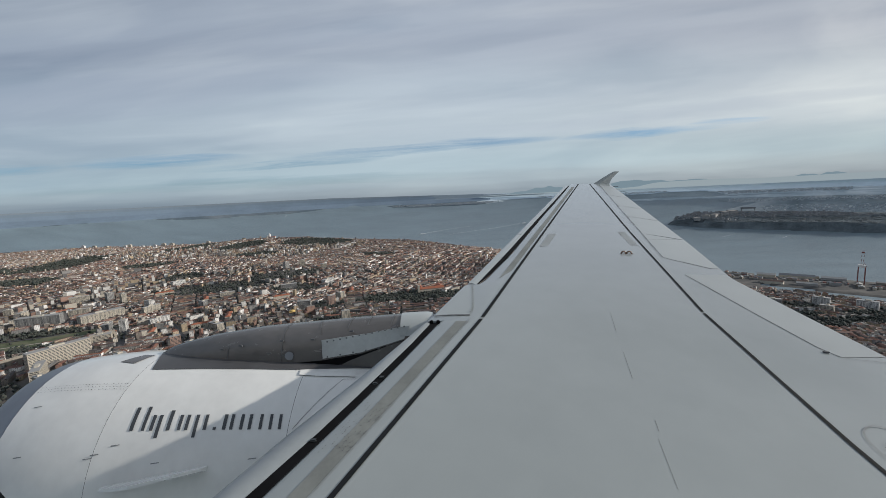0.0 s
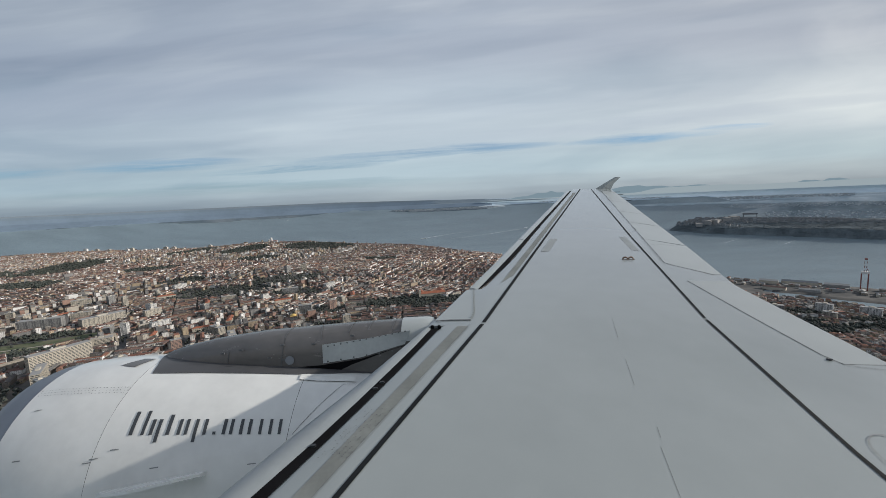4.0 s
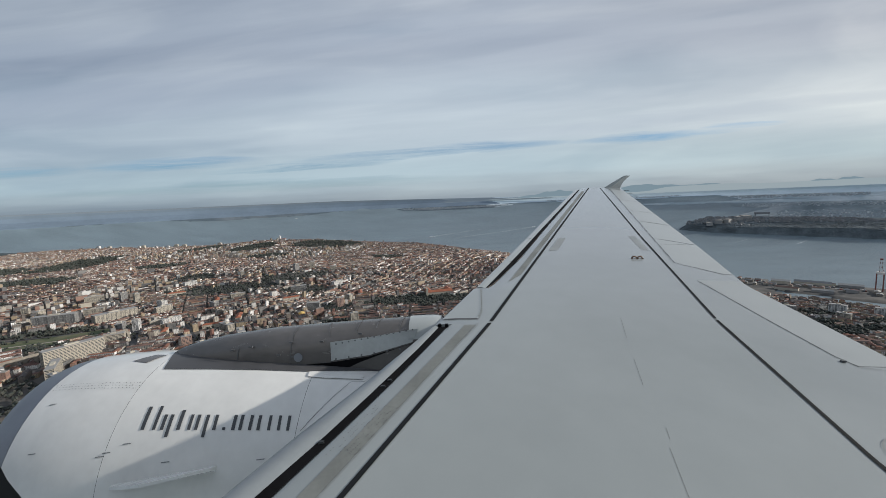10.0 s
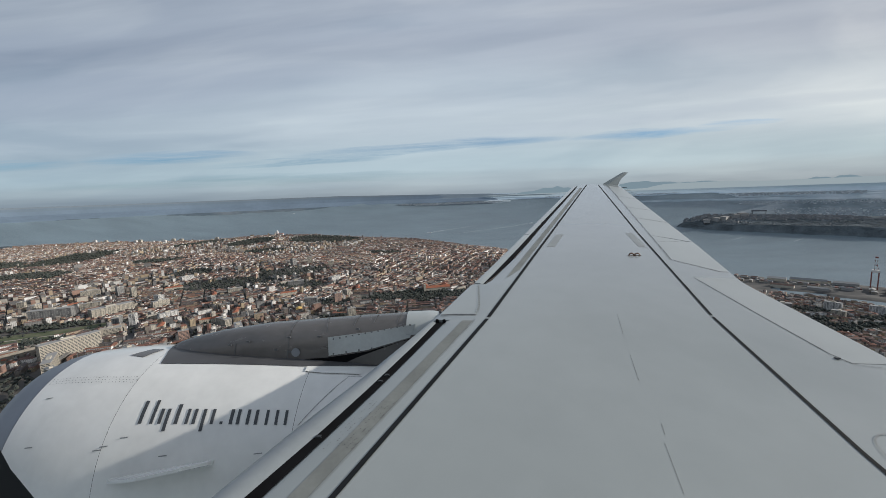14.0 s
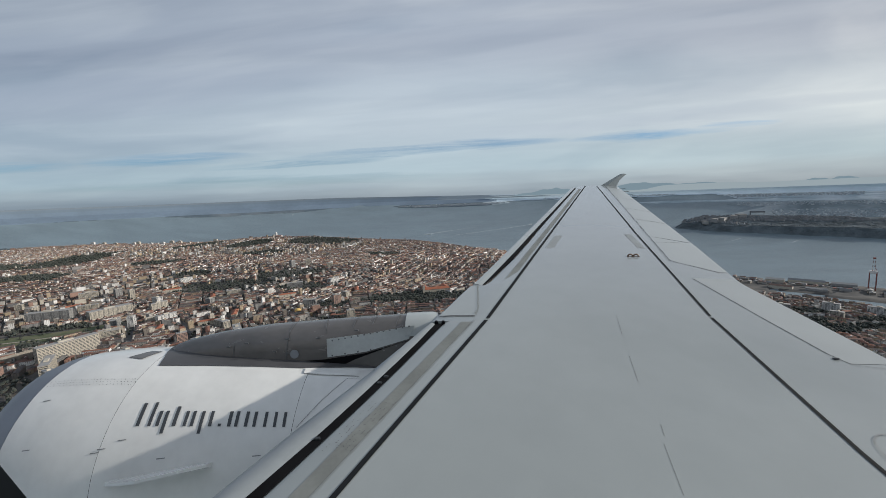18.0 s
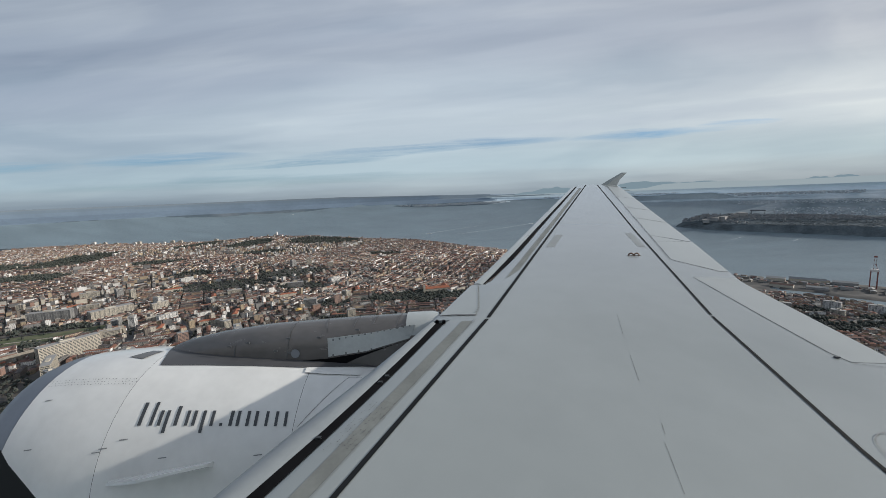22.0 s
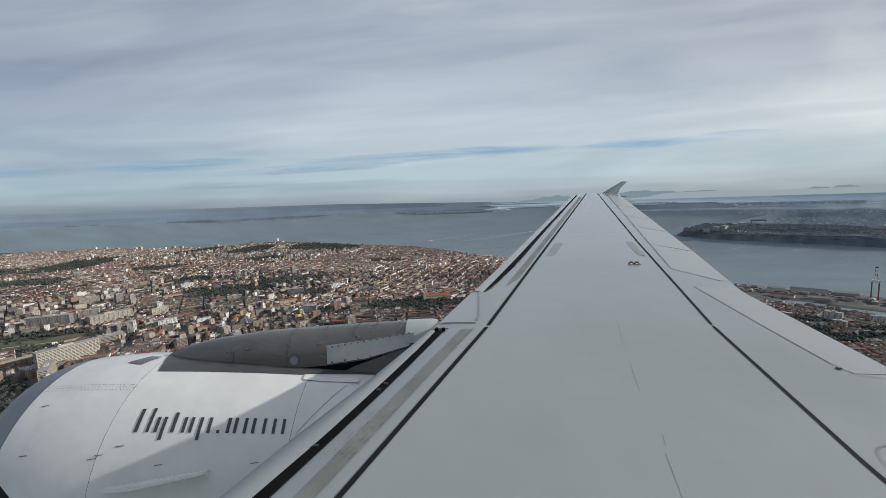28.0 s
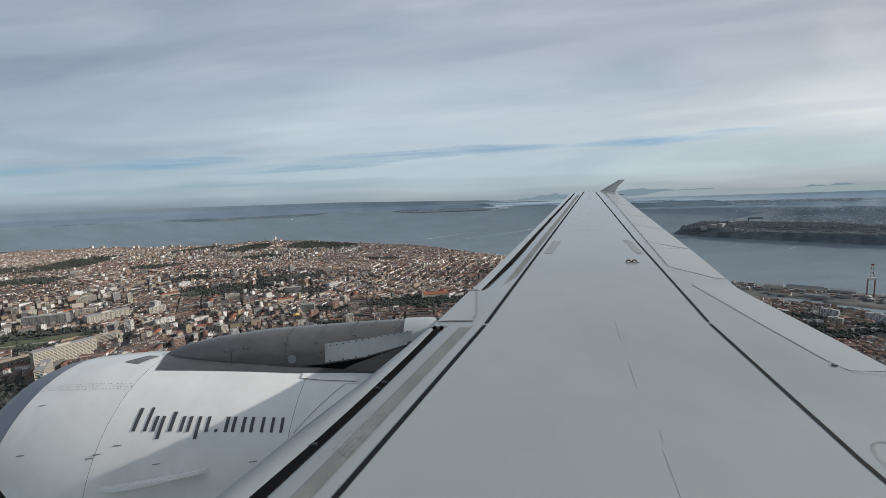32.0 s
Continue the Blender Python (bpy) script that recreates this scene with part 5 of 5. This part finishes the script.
M["foam"] = material("white_foam", (0.70, 0.73, 0.75), 0.8, 0, 0.4, 0.05, 0.4)
M["tile_dull"] = material("dull_roof_tiles", (0.13, 0.082, 0.068), 0.9, 0, 0.3, 0.1, 1.5)
M["tile_red"] = material("red_roof_tiles", (0.30, 0.105, 0.058), 0.85, 0, 0.25, 0.1, 1.5)


def slab(x, y, turn, w, l, h, mat, label, category):
    """A modern block: a base wall, storeys of strip windows cut by piers on the sides in view, a roof slab, a plant room."""
    z = height(x, y)
    ob = tagged(new(category.replace(" ", "_")), label, category, "modern blocks")
    ob.matrix_world = pose(x, y, z, 0, 0, turn)
    part("wall", box(-w / 2, w / 2, -l / 2, l / 2, -10, h), M[mat], ob)
    part("roof", box(-w / 2 - 0.3, w / 2 + 0.3, -l / 2 - 0.3, l / 2 + 0.3, h, h + 0.7), M["concrete"], ob)
    part("plant_room", box(-w * 0.22, w * 0.22, -l * 0.15, l * 0.1, h + 0.7, h + 3.4), M["cream"], ob)
    n = max(int(h / 3.3), 2)
    inv = ob.matrix_world.inverted()
    eye = inv @ Vector((0, 0, z))
    sides = [("x", 1 if eye.x > 0 else -1, w / 2, l), ("y", 1 if eye.y > 0 else -1, l / 2, w)]
    for axis, sign, half, run in sides:
        for k in range(n):
            zc = 1.6 + k * (h - 1.2) / n
            a, b, r = sign * (half - 0.10), sign * (half + 0.14), run / 2 - 1.0
            lo, hi = min(a, b), max(a, b)
            part("window_band", box(lo, hi, -r, r, zc, zc + 1.55) if axis == "x" else box(-r, r, lo, hi, zc, zc + 1.55), M["panes"], ob)
        a, b = sign * (half - 0.10), sign * (half + 0.32)
        lo, hi = min(a, b), max(a, b)
        bm = box(lo, hi, -0.45, 0.45, 0.5, h) if axis == "x" else box(-0.45, 0.45, lo, hi, 0.5, h)
        first = part("pier", bm, M[mat], ob)
        m = max(int(run / 6.5), 2)
        for i in range(m + 1):
            p = -run / 2 + 0.6 + (run - 1.2) * i / m
            pier = first if i == 0 else new("pier", first.data)
            pier.parent = ob
            pier.location = (0, p, 0) if axis == "x" else (p, 0, 0)
    return ob


for spec in BLOCKS:
    if not any(math.hypot(spec[0] - q[0], spec[1] - q[1]) < 0.5 * (spec[4] + q[4]) + 8 for q in HALLS):
        slab(*spec)


def hall(x, y, turn, w, l, h):
    """A long plastered hall: walls, a hipped tile roof with a ridge, a row of windows on each storey."""
    ob = tagged(new("hall"), "long cream hall under a hipped red tile roof", "hall", "red-roofed halls")
    ob.matrix_world = pose(x, y, height(x, y), 0, 0, turn)
    base, wf, rp, rf = house_shapes(w, l, h, "hip", w * 0.24)
    soup = Soup()
    soup.add(base, wf)
    soup.link("wall", M["cream"], "", "", "", ob)
    soup = Soup()
    soup.add(rp, rf)
    soup.link("roof", M["tile_red"], "", "", "", ob)
    part("ridge", box(-0.35, 0.35, -l / 2 + w / 2, l / 2 - w / 2, h + w * 0.24 - 0.2, h + w * 0.24 + 0.25), M["tile_dull"], ob)
    pane_box = box(-0.12, 0.12, -0.6, 0.6, 0, 1.7)
    first = part("window", pane_box, M["panes"], ob)
    first.location = (w / 2, -l / 2 + 2.5, h - 3)
    for side in (-1, 1):
        for floor in range(2):
            for i in range(int((l - 4) / 5)):
                if (side, floor, i) != (1, 0, 0):
                    pane = new("window", first.data)
                    pane.parent, pane.location = ob, (side * w / 2, -l / 2 + 2.5 + 5 * i, h - 3 - 3.8 * floor)


for spec in HALLS:
    hall(*spec)
for x, y, h in ((-2640, 3830, 34), (-2560, 3840, 44), (-2490, 3850, 40), (-2420, 3870, 24), (-2180, 3900, 40), (-2130, 3880, 26), (-3650, 4150, 26), (-3580, 4160, 34), (-3500, 4200, 28), (-3300, 4100, 24), (-3080, 4050, 30), (-3040, 4060, 36), (-2860, 3980, 22), (-1900, 3800, 20)):
    ox, oy, oz = put(x, y, height(x, y))
    k = math.hypot(ox, oy) / math.hypot(x, y)
    tower = tagged(new("tower_block"), "white tower block on the far skyline", "tower block", "skyline towers")
    tower.matrix_world = Matrix.Translation((ox, oy, oz)) @ Matrix.Scale(k, 4)
    part("wall", box(-17, 17, -10, 10, -10, h), M["bright" if h % 4 else "cream"], tower)
    part("roof", box(-5, 5, -5, 5, h, h + 5), M["concrete"], tower)

# a domed church on the skyline hill
cx, cy = -1477, 3639
ox, oy, oz = put(cx, cy, height(cx, cy))
church = tagged(new("church"), "white domed church on the skyline hill", "church")
church.matrix_world = Matrix.Translation((ox, oy, oz)) @ Matrix.Scale(math.hypot(ox, oy) / math.hypot(cx, cy), 4)
part("nave", box(-22, 40, -14, 14, -8, 20), M["bright"], church)
bm = bmesh.new()
bmesh.ops.create_cone(bm, cap_ends=True, segments=20, radius1=9, radius2=9, depth=22, matrix=Matrix.Translation((-10, 0, 29)))
part("drum", bm, M["bright"], church)
bm = bmesh.new()
bmesh.ops.create_uvsphere(bm, u_segments=20, v_segments=12, radius=9, matrix=Matrix.LocRotScale((-10, 0, 40), None, (1, 1, 1.3)))
part("dome", bm, M["bright"], church, smooth=True)
part("bell_tower", box(-30, -22, -12, -4, -8, 34), M["bright"], church)
part("bell_tower", box(-30, -22, 4, 12, -8, 34), M["bright"], church)
part("roof", box(-12, 41, -15, 15, 20, 22), M["tile_red"], church)

# convent with a long red roof
z = height(-30, 1429)
convent = tagged(new("convent"), "large pale convent with long red tile roofs", "convent")
convent.matrix_world = pose(-30, 1429, z, 0, 0, 12)
for x0, x1, y0, y1 in ((-45, 45, -10, 8), (-45, -27, 8, 50), (27, 45, 8, 50)):
    part("wall", box(x0, x1, y0, y1, -8, 13), M["cream"], convent)
    bm = bmesh.new()
    m, e = ((y0 + y1) / 2, "x") if x1 - x0 > y1 - y0 else ((x0 + x1) / 2, "y")
    pts = [(x0 - 1, y0 - 1, 13), (x1 + 1, y0 - 1, 13), (x1 + 1, y1 + 1, 13), (x0 - 1, y1 + 1, 13)]
    pts += [(x0, m, 20), (x1, m, 20)] if e == "x" else [(m, y0, 20), (m, y1, 20)]
    v = [bm.verts.new(p) for p in pts]
    for f in ([(0, 1, 5, 4), (2, 3, 4, 5), (1, 2, 5), (3, 0, 4)] if e == "x" else [(1, 2, 5, 4), (3, 0, 4, 5), (0, 1, 4), (2, 3, 5)]):
        bm.faces.new([v[i] for i in f])
    part("roof", bm, M["tile_red"], convent)
part("bell_tower", box(-50, -43, -12, -5, -8, 28), M["cream"], convent)

# yellow villa with a rounded roof
z = height(-454, 1221)
villa = tagged(new("villa"), "yellow villa with a rounded bright roof", "villa")
villa.matrix_world = pose(-454, 1221, z, 0, 0, 20)
part("wall", box(-9, 9, -8, 8, -8, 12), M["yellow"], villa)
bm = bmesh.new()
bmesh.ops.create_uvsphere(bm, u_segments=18, v_segments=10, radius=9, matrix=Matrix.LocRotScale((0, 0, 12), None, (1, 0.9, 0.6)))
part("roof", bm, M["yellow"], villa, smooth=True)
part("wing_wall", box(9, 24, -7, 7, -8, 10), M["cream"], villa)

# old stone aqueduct on arches
ax, ay, bx, by = -1010, 800, -880, 1075
run = math.hypot(bx - ax, by - ay)
aqueduct = tagged(new("aqueduct"), "old pale stone aqueduct on a row of arches", "aqueduct")
zb = height((ax + bx) / 2, (ay + by) / 2)
aqueduct.matrix_world = pose(ax, ay, zb, 0, 0, math.degrees(math.atan2(by - ay, bx - ax)))
part("channel", box(0, run, -3, 3, 17, 23), M["stone"], aqueduct)
part("parapet", box(0, run, -3.2, -2.6, 23, 24.2), M["stone"], aqueduct)
part("parapet", box(0, run, 2.6, 3.2, 23, 24.2), M["stone"], aqueduct)
n = int(run / 19)
for i in range(n + 1):
    part("pier", box(i * 19 - 3, i * 19 + 3, -2.8, 2.8, -15, 17), M["stone"], aqueduct)
    if i < n:
        bm = bmesh.new()
        for s in (-2.8, 2.8):
            top = [bm.verts.new((i * 19 + 3 + 13 * k / 8, s, 17.0)) for k in range(9)]
            arc = [bm.verts.new((i * 19 + 9.5 - 6.5 * math.cos(math.pi * k / 8), s, 10.5 + 6.4 * math.sin(math.pi * k / 8))) for k in range(9)]
            for k in range(8):
                bm.faces.new((top[k], top[k + 1], arc[k + 1], arc[k]))
        part("arch", bm, M["stone"], aqueduct)


# ---- the port ----
def shed(x, y, turn, w, l, h, mat, roof_mat, label):
    z = max(height(x, y), 3)
    ob = tagged(new("warehouse"), label, "warehouse", "port sheds")
    ob.matrix_world = pose(x, y, z, 0, 0, turn)
    part("wall", box(-w / 2, w / 2, -l / 2, l / 2, -5, h), M[mat], ob)
    bm = bmesh.new()
    v = [bm.verts.new(p) for p in ((-w / 2 - .5, -l / 2, h), (w / 2 + .5, -l / 2, h), (w / 2 + .5, l / 2, h), (-w / 2 - .5, l / 2, h), (0, -l / 2, h + w * .18), (0, l / 2, h + w * .18))]
    for f in ((1, 2, 5, 4), (3, 0, 4, 5), (0, 1, 4), (2, 3, 5)):
        bm.faces.new([v[i] for i in f])
    part("roof", bm, M[roof_mat], ob)


shed(1420, 1560, 47, 30, 110, 10, "cream", "steel", "long cream port warehouse with a grey roof")
shed(1330, 1600, 47, 28, 60, 12, "cream", "concrete", "cream port warehouse with a grey roof")
shed(1500, 1490, 47, 26, 70, 9, "concrete", "concrete", "grey port warehouse on the quay")
shed(1270, 1500, 40, 24, 70, 9, "cream", "tile_dull", "cream warehouse with a dull red tile roof")
shed(1350, 1440, 45, 20, 60, 8, "concrete", "concrete", "grey warehouse beside the dock basin")
for i in range(70):
    x = rng.uniform(1020, 1620)
    y = near_bank(x) - rng.uniform(35, 215)
    if land(x, y) < 22 or any(abs(x - qx) + abs(y - qy) < 62 for qx, qy in ((1420, 1560), (1330, 1600), (1500, 1490), (1535, 1424), (1270, 1500), (1350, 1440))):
        continue
    roof_kind, words = rng.choice((("tile_dull", "dull red tile roof"), ("steel", "dark metal roof"), ("concrete", "grey roof"), ("tile_dull", "dull red tile roof")))
    shed(x, y, 45 + rng.choice((0, 90)) + rng.uniform(-5, 5), rng.uniform(9, 17), rng.uniform(16, 36), rng.uniform(5, 9), rng.choice(("concrete", "stone", "cream", "stone")), roof_kind, "small weathered port building with a " + words)
for i in range(46):
    s = (i % 23) / 22
    x, y = 1265 + 330 * s + rng.uniform(-8, 8), 1700 - 300 * s + rng.uniform(-12, 0) - (25 if i < 23 else 62)
    if any(abs(x - qx) + abs(y - qy) < 40 for qx, qy in ((1420, 1560), (1330, 1600), (1500, 1490), (1535, 1424))):
        continue
    st = tagged(new("container_stack"), "stack of weathered shipping containers on the quay", "container stack", "quay containers")
    st.matrix_world = pose(x, y, 3.5, 0, 0, 45 + rng.uniform(-3, 3))
    for k in range(rng.randint(2, 4)):
        part("container", box(-6, 6, -8 + 2.5 * (k % 3) * 2, -8 + 2.5 * (k % 3) * 2 + 4.8, 0 if k < 3 else 2.7, 2.6 if k < 3 else 5.2), M[rng.choice(("red_paint", "steel", "concrete", "steel"))], st)


def beam(a, b, t, bm=None):
    """A square bar from a to b."""
    bm = bm or bmesh.new()
    a, b = Vector(a), Vector(b)
    m = Matrix.Translation((a + b) / 2) @ (b - a).to_track_quat("Z", "Y").to_matrix().to_4x4() @ Matrix.Diagonal((t, t, (b - a).length, 1))
    bmesh.ops.create_cube(bm, size=1.0, matrix=m)
    return bm


crane = tagged(new("dock_crane"), "tall red dock crane with its boom raised", "crane")
crane.matrix_world = pose(1535, 1424, 4, 0, 0, 43)
for x in (-13, 13):
    for y in (-9, 9):
        part("leg", beam((x, y, 0), (x * 0.85, y, 62), 3.4), M["red_paint"], crane)
part("crossbeam", beam((-12, -9, 16), (12, -9, 16), 2.4), M["red_paint"], crane)
part("crossbeam", beam((-12, 9, 16), (12, 9, 16), 2.4), M["red_paint"], crane)
part("crossbeam", beam((-11.5, -9, 52), (11.5, -9, 52), 3.0), M["red_paint"], crane)
part("crossbeam", beam((-11.5, 9, 52), (11.5, 9, 52), 3.0), M["red_paint"], crane)
part("machine_house", box(-9, 9, -10, 10, 60, 69), M["bright"], crane)
for x in (-3, 3):
    for y in (-3, 3):
        for k in range(6):
            part("mast", beam((x, y, 66 + 8 * k), (x, y, 74 + 8 * k), 1.5), M["bright" if k % 2 else "red_paint"], crane)
for k in range(12):
    s = 1 if k % 2 else -1
    part("mast_lacing", beam((-3 * s, -3, 66 + 4 * k), (3 * s, -3, 70 + 4 * k), 0.9), M["bright" if k // 2 % 2 else "red_paint"], crane)
for y in (-9, 9):
    part("brace", beam((-12.5, y, 16), (11.5, y, 52), 1.5), M["red_paint"], crane)
part("mast_head", box(-5, 5, -4, 4, 112, 117), M["red_paint"], crane)
part("backstay", beam((0, 0, 88), (0, -12, 62), 1.0), M["red_paint"], crane)

gx, gy = 3569, 4600
ox, oy, oz = put(gx, gy, 4)
gantry = tagged(new("shipyard_gantry"), "big dark shipyard gantry crane", "crane")
gantry.matrix_world = Matrix.Translation((ox, oy, oz)) @ Euler((0, 0, radians(-36))).to_matrix().to_4x4() @ Matrix.Scale(math.hypot(ox, oy) / math.hypot(gx, gy), 4)
part("girder", box(-70, 70, -6, 6, 66, 82), M["steel"], gantry)
part("leg", box(-66, -56, -6, 6, -3, 66), M["steel"], gantry)
part("leg", beam((62, -9, -3), (60, 0, 66), 4), M["steel"], gantry)
part("leg", beam((62, 9, -3), (60, 0, 66), 4), M["steel"], gantry)
for i in range(9):
    x, y = 2450 + i * 130 + rng.uniform(-30, 30), 3780 + i * 95 + rng.uniform(-60, 20)
    ox, oy, oz = put(x, y, height(x, y))
    k = math.hypot(ox, oy) / math.hypot(x, y)
    sh = tagged(new("shipyard_shed"), "pale shipyard shed on the far bank", "shed", "far shipyard sheds")
    sh.matrix_world = Matrix.Translation((ox, oy, oz)) @ Euler((0, 0, rng.uniform(-1, 0))).to_matrix().to_4x4() @ Matrix.Scale(k, 4)
    w, l, h = rng.uniform(30, 60), rng.uniform(50, 120), rng.uniform(14, 30)
    part("wall", box(-w / 2, w / 2, -l / 2, l / 2, -8, h), M["concrete"], sh)
    part("roof", box(-w / 2 - 1, w / 2 + 1, -l / 2 - 1, l / 2 + 1, h, h + 1.5), M["quay"], sh)
# the outer mole
mole = tagged(new("breakwater"), "long low stone mole in the river", "mole")
mole.matrix_world = pose(980, 2060, 0, 0, 0, -33)
part("top", box(-110, 150, -9, 9, -4, 3), M["quay"], mole)
part("head", box(140, 160, -12, 12, -4, 4.5), M["quay"], mole)


# ---- boats with their wakes ----
def boat(x, y, heading, size, label):
    ox, oy, oz = put(x, y, 0)
    k = math.hypot(ox, oy) / math.hypot(x, y)
    slope = math.degrees(math.atan2(put(x * 1.01, y * 1.01, 0)[2] - oz, math.hypot(*[p - q for p, q in zip(put(x * 1.01, y * 1.01, 0)[:2], (ox, oy))])))
    bearing = math.degrees(math.atan2(x, y))
    ob = tagged(new("ferry"), label, "ferry")
    ob.matrix_world = Matrix.Translation((ox, oy, oz)) @ Euler((0, 0, radians(-bearing))).to_matrix().to_4x4() @ Euler((radians(slope), 0, 0)).to_matrix().to_4x4() @ Euler((0, 0, radians(heading))).to_matrix().to_4x4() @ Matrix.Scale(k, 4)
    bm = grid([[(-size / 2, -w, z0) if False else (px, py, pz) for px, py, pz in ((xx, -w, 0.5), (xx, -w * 1.05, 4), (xx, w * 1.05, 4), (xx, w, 0.5))] for xx, w in ((-size / 2, 5), (size * 0.2, 5), (size * 0.42, 3), (size / 2, 0.6))], cap=True)
    part("hull", bm, M["hull"], ob)
    part("deckhouse", box(-size * 0.35, size * 0.2, -4, 4, 4, 9), M["hull"], ob)


def wake(ax, ay, bx, by, w0, w1, gaps, bend=0.0):
    """A long broken line of foam on the water from a to b, w0 wide at a and w1 at b."""
    bm = bmesh.new()
    n = 46
    nx, ny = -(by - ay), bx - ax
    q = math.hypot(nx, ny)
    nx, ny = nx / q, ny / q
    for i in range(n):
        if rng.random() < gaps * (0.3 + i / n):
            continue
        quad = []
        for s, side in ((i / n, -1), ((i + 0.96) / n, -1), ((i + 0.96) / n, 1), (i / n, 1)):
            half = (w0 + (w1 - w0) * s) / 2 * (0.7 + 0.5 * math.sin(i * 1.7) ** 2)
            off = side * half + bend * math.sin(math.pi * s)
            quad.append(bm.verts.new(put(ax + (bx - ax) * s + nx * off, ay + (by - ay) * s + ny * off, 4.0)))
        bm.faces.new(quad)
    bmesh.ops.recalc_face_normals(bm, faces=bm.faces)
    if bm.faces[:][0].normal.z < 0:
        bmesh.ops.reverse_faces(bm, faces=bm.faces[:])
    tagged(part("foam_trail", bm, M["foam"], None), "long thin broken foam wake on the river", "wake", kind="stuff")


boat(-150, 4250, 184, 70, "white river ferry trailing a foam wake")
wake(-150, 4250, 420, 4950, 20, 8, 0.15, 20)
boat(1080, 5000, 200, 60, "white river ferry far out on the water")
wake(130, 4050, 1080, 5000, 8, 17, 0.15, -25)
boat(-4400, 12100, 20, 60, "small far ship on the river")
wake(2020, 2830, 2230, 2990, 7, 4, 0.5)
wake(2300, 2650, 2500, 2800, 7, 4, 0.5)

# ---- far towns and hills, a backdrop past the river ----
town = Soup()
for i in range(5200):
    a0, a1, d0, d1 = rng.choice(((-6, 9, 14600, 17500), (-4, 8, 14600, 16500), (14, 30, 20000, 24000), (39, 60, 4600, 7600), (39, 60, 4600, 7600), (36, 50, 9000, 10500), (33, 46, 14500, 18000)))
    a, d = radians(rng.uniform(a0, a1)), rng.uniform(d0, d1)
    x, y = d * math.sin(a), d * math.cos(a)
    if land(x, y) < 60:
        continue
    z, w, h = 14, rng.uniform(9, 26) * (1.3 if d > 12000 else 0.6), rng.uniform(8, 30) * (1.2 if d > 12000 else 0.4)
    pts = [put(x + u * w, y + v * w, z + q) for q in (-4, h) for u, v in ((-.5, -.5), (.5, -.5), (.5, .5), (-.5, .5))]
    town.add(pts, [(0, 1, 5, 4), (1, 2, 6, 5), (2, 3, 7, 6), (3, 0, 4, 7), (4, 5, 6, 7)])
# town palette brought close to the haze tone, so haze is in the colour
M["town"] = material("haze_painted_town", (0.3, 0.3, 0.3), 0.9, 0, 0.1, 0.01, 0.1, palette=[(0.42, 0.46, 0.485), (0.36, 0.40, 0.425), (0.60, 0.62, 0.63), (0.36, 0.375, 0.39)], random_from="island")
town.link("far_towns", M["town"], "pale buildings of towns across the river with haze in their colour", "town")


def ridge(name, a0, a1, dist, top, mat, seed):
    """A far line of hills or mist between two bearings, rising top degrees over the horizon."""
    rows, n = [], 90
    for back in (0.0, 0.5):
        row = []
        for i in range(n + 1):
            s = i / n
            a = radians(a0 + (a1 - a0) * s)
            d = dist + back * 60
            env = math.sin(math.pi * s) ** 0.7 * (0.75 + 0.5 * vnoise(s * 100, 0, 22, seed) + 0.2 * vnoise(s * 100, 0, 7, seed))
            up = EYE_H - 40 if back == 0 else EYE_H - 40 + (40 + d * math.tan(radians(top))) * max(env, 0)
            row.append((d * math.sin(a), d * math.cos(a), up))
        rows.append(row)
    tagged(part(name, grid(rows), mat, None, smooth=True), "low blue-grey backdrop of hills and mist, glowing as hazy air", "hills", kind="structure")


# emission stands in for haze: hills, with a paler mist bank before them
M["hills"] = glow("glowing_haze_hills", (0.20, 0.275, 0.325))
M["mist_glow"] = glow("glowing_mist", (0.315, 0.378, 0.412))
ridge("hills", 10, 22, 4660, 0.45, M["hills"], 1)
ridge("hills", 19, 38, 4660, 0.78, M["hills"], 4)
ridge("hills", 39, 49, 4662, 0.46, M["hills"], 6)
ridge("mist_ridge", 6, 70, 4650, 0.30, M["mist_glow"], 9)
